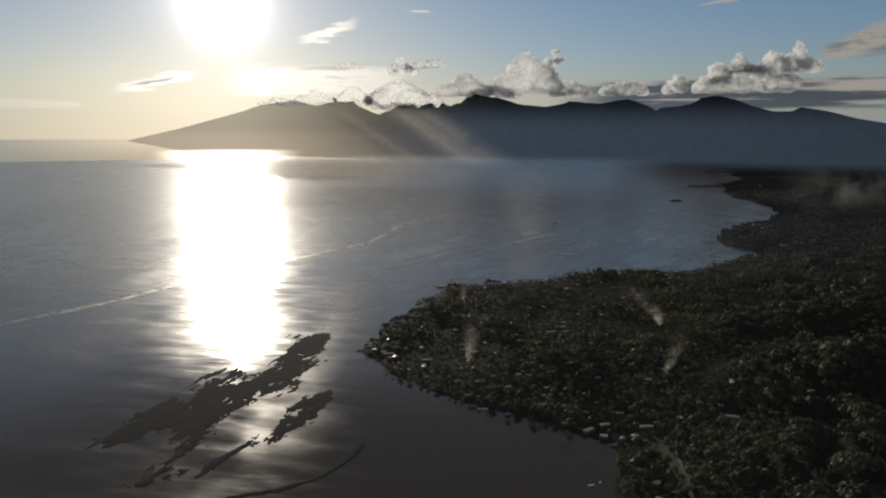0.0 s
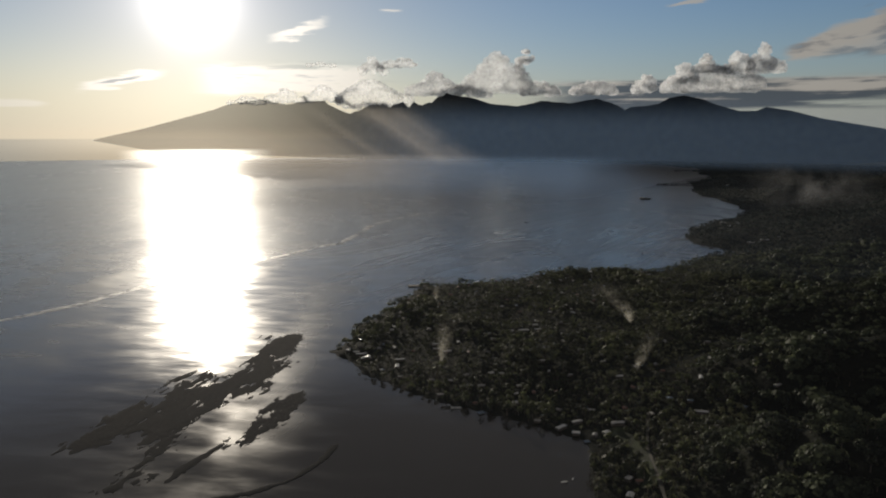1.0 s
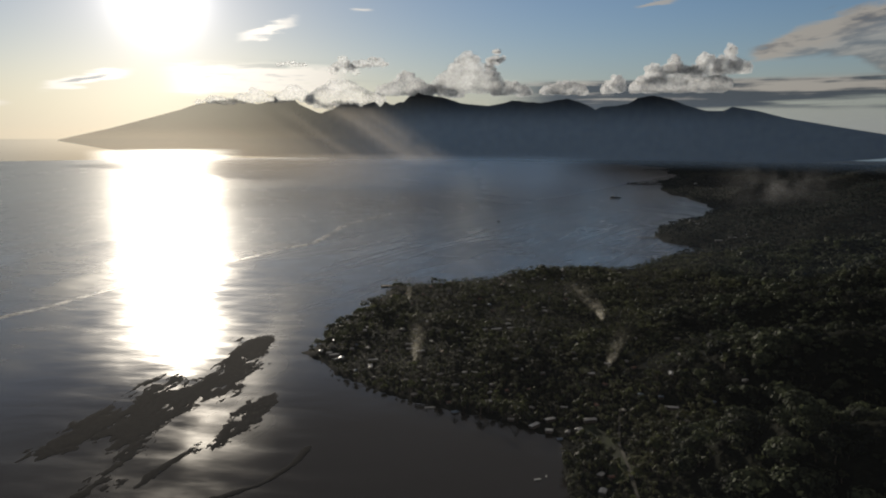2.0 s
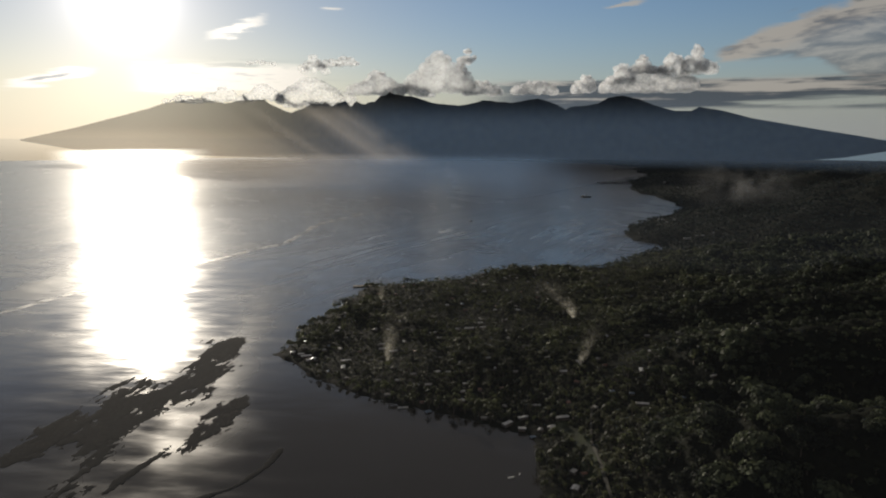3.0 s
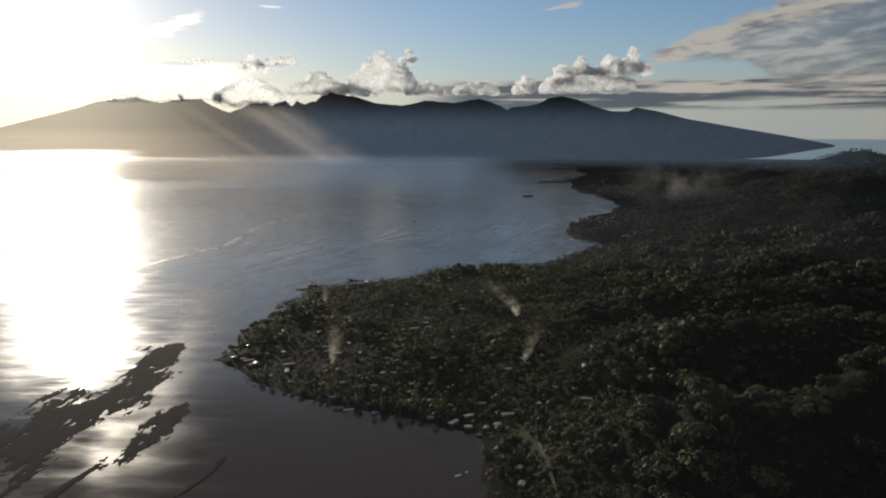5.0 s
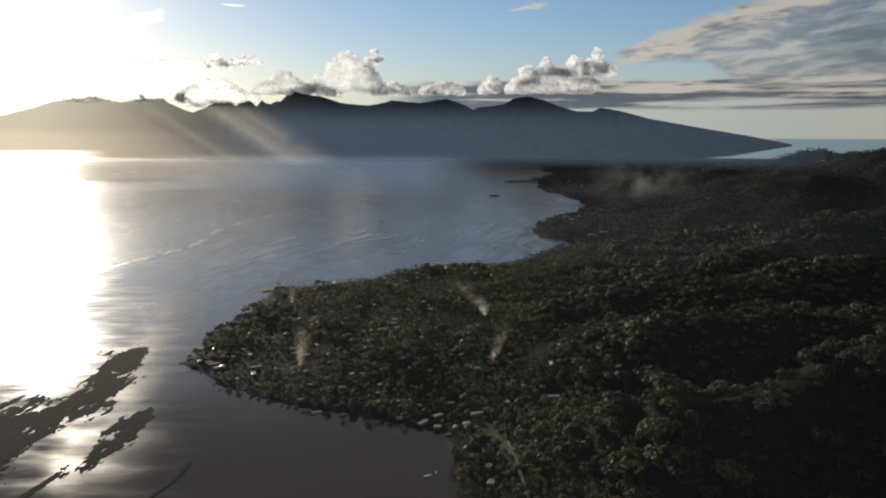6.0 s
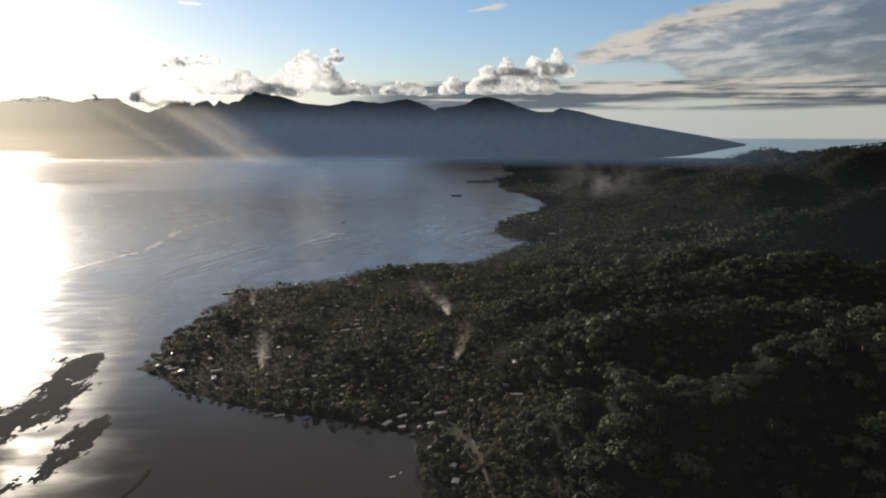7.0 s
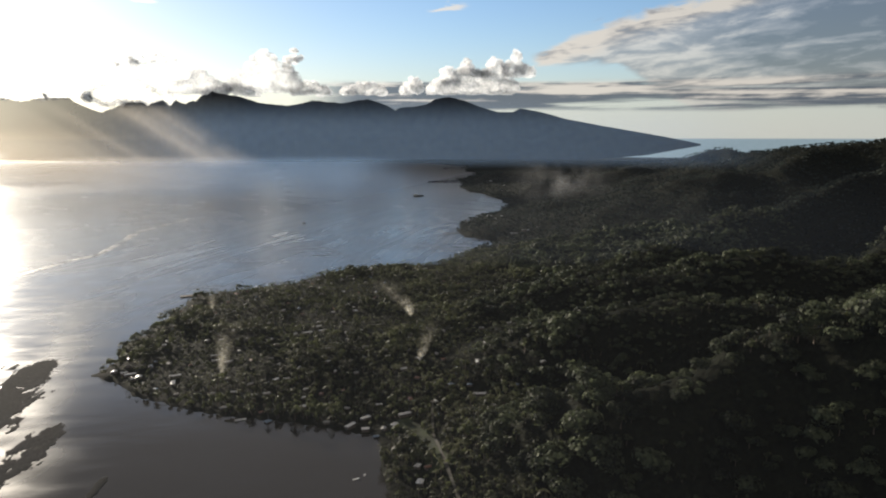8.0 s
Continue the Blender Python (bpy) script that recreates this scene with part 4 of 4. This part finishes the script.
def scatter(name, shape, xs, ys, zs, size, turn, mat, label, category):
    """One mesh that repeats a shape at many places."""
    v, f = shape
    n_ = len(xs)
    c, s = np.cos(turn)[:, None], np.sin(turn)[:, None]
    k = size[:, None]
    X = xs[:, None] + k * (v[None, :, 0] * c - v[None, :, 1] * s)
    Y = ys[:, None] + k * (v[None, :, 0] * s + v[None, :, 1] * c)
    Z = zs[:, None] + k * v[None, :, 2]
    verts = np.stack([X, Y, Z], -1).reshape(-1, 3)
    faces = (f[None] + (np.arange(n_) * len(v))[:, None, None]).reshape(-1, 4)
    return tagged(mesh_object(name, verts, faces, mat), label, category, kind="stuff")


rs = np.random.RandomState(11)
PALMS = [palm_shape(np.random.RandomState(60 + k), 12, rs.uniform(4.6, 6.0)) for k in range(3)]
BROAD = [broad_shape(np.random.RandomState(70 + k), 40, rs.uniform(3.6, 4.8), rs.uniform(1.6, 2.3), 0.78) for k in range(5)]
DOMES = [broad_shape(np.random.RandomState(80 + k), 84, 3.8, 2.7, 0.55) for k in range(3)]
FINE = [broad_shape(np.random.RandomState(85 + k), 300, 3.5, 2.8, 0.30) for k in range(3)]
COARSE = [broad_shape(np.random.RandomState(90 + k), 11, 3.6, 2.4) for k in range(4)]
for k, (tr, (cv, cf)) in enumerate(COARSE):          # far trees: fewer, larger clumps
    mid = cv.reshape(-1, 4, 3).mean(1, keepdims=True)
    COARSE[k] = (tr, ((mid + (cv.reshape(-1, 4, 3) - mid) * 1.15).reshape(-1, 3), cf))


def candidates(x0, x1, y0, y1, gap, seed):
    r = np.random.RandomState(seed)
    gx, gy = np.meshgrid(np.arange(x0, x1, gap), np.arange(y0, y1, gap))
    return gx.ravel() + r.uniform(-0.5, 0.5, gx.size) * gap, gy.ravel() + r.uniform(-0.5, 0.5, gx.size) * gap


def clear_of(x, y):
    ok = np.ones(len(x), bool)
    for hx, hy, (kk, *_r) in zip(sx, sy, SITES):
        ok &= (np.abs(x - hx) > (4.8 if kk == 4 else 3.0)) | (y - hy > 2.9) | (y - hy < -7.0)
    for pts, w in ((FIELD, 2.6), (TRACK, 1.0)):
        for a, b in zip(pts, pts[1:]):
            ok &= segment_distance(x, y, a, b)[0] > w
    return ok


def in_sector(x, y, a0, a1):
    a = np.degrees(np.arctan2(x, y))
    return (a > a0) & (a < a1)


# near land: palms and broad-leaved trees on the plain, round crowns on the ridges
x, y = candidates(-70, 620, 120, 980, 3.8, 1)
r = np.hypot(x, y)
ok = in_sector(x, y, -14, 58) & (r < 1000) & (r > 170)
x, y = x[ok], y[ok]
d = inland(x, y)
ok = (d > 1.0) & clear_of(x, y) & (fnoise(x, y, 26, 3, 31) > -0.62)
x, y, d = x[ok], y[ok], d[ok]
z = height_at(x, y, d)
hill = z > 13
pick = rs.rand(len(x))
grove = fnoise(x, y, 70, 3, 33)
kind_of = np.where(hill & (pick < 0.80) & (np.hypot(x, y) < 400), 3, np.where(hill & (pick < 0.72), 2, np.where((pick < 0.34 + grove * 0.5) & ~hill, 0, 1)))
size = rs.uniform(0.6, 1.18, len(x)) * np.where(rs.rand(len(x)) < 0.06, 1.5, 1.0)
size *= np.clip(1.0 + fnoise(x, y, 40, 3, 36) * 1.1, 0.62, 1.6)
turn = rs.uniform(0, 6.28, len(x))
slot = rs.randint(0, 60, len(x))
# on the ridges few wide crowns, in the village gaps between the groves
lot = rs.rand(len(x))
stay = np.where(kind_of == 3, lot < 0.30, np.where(kind_of == 2, lot < 0.42, lot < 0.86 - 0.3 * (fnoise(x, y, 34, 2, 37) > 0.25)))
size *= np.where(kind_of == 3, rs.uniform(1.2, 2.3, len(x)), np.where(kind_of == 2, rs.uniform(1.1, 1.75, len(x)), 1.0))
x, y, z, d, kind_of, size, turn, slot, hill = (q[stay] for q in (x, y, z, d, kind_of, size, turn, slot, hill))
# trees of the near shore stand singly
single = (x > 62) & (x < 150) & (y > 285) & (y < 400) & (kind_of < 2)
single &= np.cumsum(single) <= 290
for kk, shapes, mat, cat, lab in ((0, PALMS, M_PALM, "palm grove", "coconut palms over the coastal village"),
                                  (1, BROAD, M_LEAF, "woodland", "mixed broad-leaved trees round the village"),
                                  (2, DOMES, M_HILL_LEAF, "hill forest", "rounded forest crowns on the ridges"),
                                  (3, FINE, M_HILL_LEAF, "hill forest", "dark leafy crowns on the nearest ridges")):
    for j, (trunk, crown) in enumerate(shapes):
        m = (kind_of == kk) & (slot % len(shapes) == j) & ~single
        nm = ("palm_grove", "woodland", "hill_forest", "ridge_forest")[kk]
        scatter(nm, crown, x[m], y[m], z[m], size[m], turn[m], mat, lab, cat)
        if kk < 2:
            near_m = m & (np.hypot(x, y) < 480)
            scatter(nm + "_trunks", trunk, x[near_m], y[near_m], z[near_m], size[near_m], turn[near_m], M_BARK, "slender trunks of " + lab, "tree trunks")
made = {}
for i in np.nonzero(single)[0]:
    kk = int(kind_of[i])
    j = int(slot[i]) % (3 if kk == 0 else 5)
    m = pose(x[i], y[i], z[i], 0, 0, math.degrees(turn[i]))
    if (kk, j) in made:
        copy_thing(made[kk, j], m).scale = (size[i],) * 3
        continue
    (tv, tf), (cv, cf) = (PALMS if kk == 0 else BROAD)[j]
    tree = new("palm_tree" if kk == 0 else "broadleaf_tree")
    mesh_object("trunk", tv, tf, M_BARK).parent = tree
    if kk == 0:
        for q in range(len(cv) // 6):                 # six corners and two faces a frond
            mesh_object("frond", cv[q * 6:q * 6 + 6], cf[:2], M_PALM).parent = tree
    else:
        mesh_object("crown", cv, cf, M_LEAF).parent = tree
    tagged(tree, "coconut palm with arching fronds on the shore" if kk == 0 else "leafy broad-leaved tree on the village shore",
           "palm" if kk == 0 else "tree", "trees of the near shore")
    tree.matrix_basis, made[kk, j] = m, tree
    tree.scale = (size[i],) * 3

# far land: woods that thin out into haze
for (x0, x1, y0, y1, gap, r0, r1, grow, seed) in ((150, 1500, 150, 1600, 8.9, 1000, 1650, 1.15, 2), (560, 1100, 300, 900, 5.6, 600, 1000, 1.05, 6), (600, 2600, 1000, 4200, 13.0, 1650, 4200, 1.2, 3), (760, 1500, 1500, 3400, 9.0, 1650, 3500, 1.2, 4)):
    x, y = candidates(x0, x1, y0, y1, gap, seed)
    r = np.hypot(x, y)
    ok = in_sector(x, y, 8, 57) & (r > r0) & (r <= r1) & ~((x < 620) & (r < 1000))
    x, y = x[ok], y[ok]
    d = inland(x, y)
    ok = (d > 2.0) & clear_of(x, y) & (fnoise(x, y, 90, 3, 35) > -0.6)
    if seed == 4:                                     # the wooded edge of the far shore and its spits
        ok &= d < 40
    x, y, d = x[ok], y[ok], d[ok]
    z = height_at(x, y, d)
    size, turn, slot = rs.uniform(0.7, 1.25, len(x)) * grow, rs.uniform(0, 6.28, len(x)), rs.randint(0, 4, len(x))
    for j in range(4):
        m = slot == j
        scatter("far_woodland", COARSE[j][1], x[m], y[m], z[m], size[m], turn[m], M_SHADED_FAR_LEAF, "dense dark woods on the far slopes", "woodland")


# ---- boats and jetties ----
def make_boat(x, y, long, turn, hull_mat, label, cabin=True):
    boat = new("boat")
    bm = bmesh.new()
    w = long * 0.16
    ring = [(-0.5, -0.8), (0.2, -1.0), (0.38, -0.7), (0.5, 0.0), (0.38, 0.7), (0.2, 1.0), (-0.5, 0.8)]
    lo = [bm.verts.new((a * long * 0.94, b * w * 0.7, -0.3)) for a, b in ring]
    hi = [bm.verts.new((a * long, b * w, long * (0.09 + 0.05 * max(a, 0)))) for a, b in ring]
    n_ = len(ring)
    for i in range(n_):
        bm.faces.new((lo[i], lo[(i + 1) % n_], hi[(i + 1) % n_], hi[i]))
    bm.faces.new(hi), bm.faces.new(lo[::-1])
    part("hull", bm, hull_mat, boat)
    if cabin:
        bm = bmesh.new()
        box(bm, -long * 0.36, -w * 0.55, long * 0.08, -long * 0.05, w * 0.55, long * 0.2)
        part("cabin", bm, M_HULL_PALE, boat)
        bm = bmesh.new()
        box(bm, long * 0.05, -long * 0.01, long * 0.08, long * 0.07, long * 0.01, long * 0.42)
        part("mast", bm, M_DOOR, boat)
    boat.matrix_basis = pose(x, y, 0, 0, 0, turn)
    return tagged(boat, label, "boat", "boats in the bay")


make_boat(602, 1803, 30, -10, M_HULL, "long dark ship anchored in the bay")
make_boat(326, 973, 6.5, 60, M_HULL, "dark fishing boat on calm water")
make_boat(359, 982, 5.0, 40, M_HULL, "small dark boat on calm water")
make_boat(73, 319, 3.6, 10, M_HULL_PALE, "small white boat moored near the trees", False)
make_boat(78, 322, 2.2, 60, M_HULL_PALE, "white dinghy moored near the trees", False)
make_boat(215, 1330, 9.0, 5, M_HULL, "dark boat far out on the lagoon")


def make_jetty(x, y, long, turn, wide, label):
    jetty = new("jetty")
    bm = bmesh.new()
    box(bm, 0, -wide / 2, 0.7, long, wide / 2, 1.0)
    part("deck", bm, M_PLANK, jetty)
    for k in range(int(long / 4) + 1):
        for s in (-1, 1):
            bm = bmesh.new()
            box(bm, k * 4 - 0.12, s * wide * 0.4 - 0.12, -3, k * 4 + 0.12, s * wide * 0.4 + 0.12, 0.7)
            part("post", bm, M_PLANK, jetty)
    jetty.matrix_basis = pose(x, y, 0, 0, 0, turn)
    return tagged(jetty, label, "jetty")


make_jetty(14, 770, 22, 182, 8.0, "dark timber jetty running out from the cape")
make_jetty(-48, 604, 8, 176, 1.6, "short timber jetty on the seaward shore")
make_jetty(442, 1104, 30, 184, 4.0, "long dark jetty with a hut at its end")
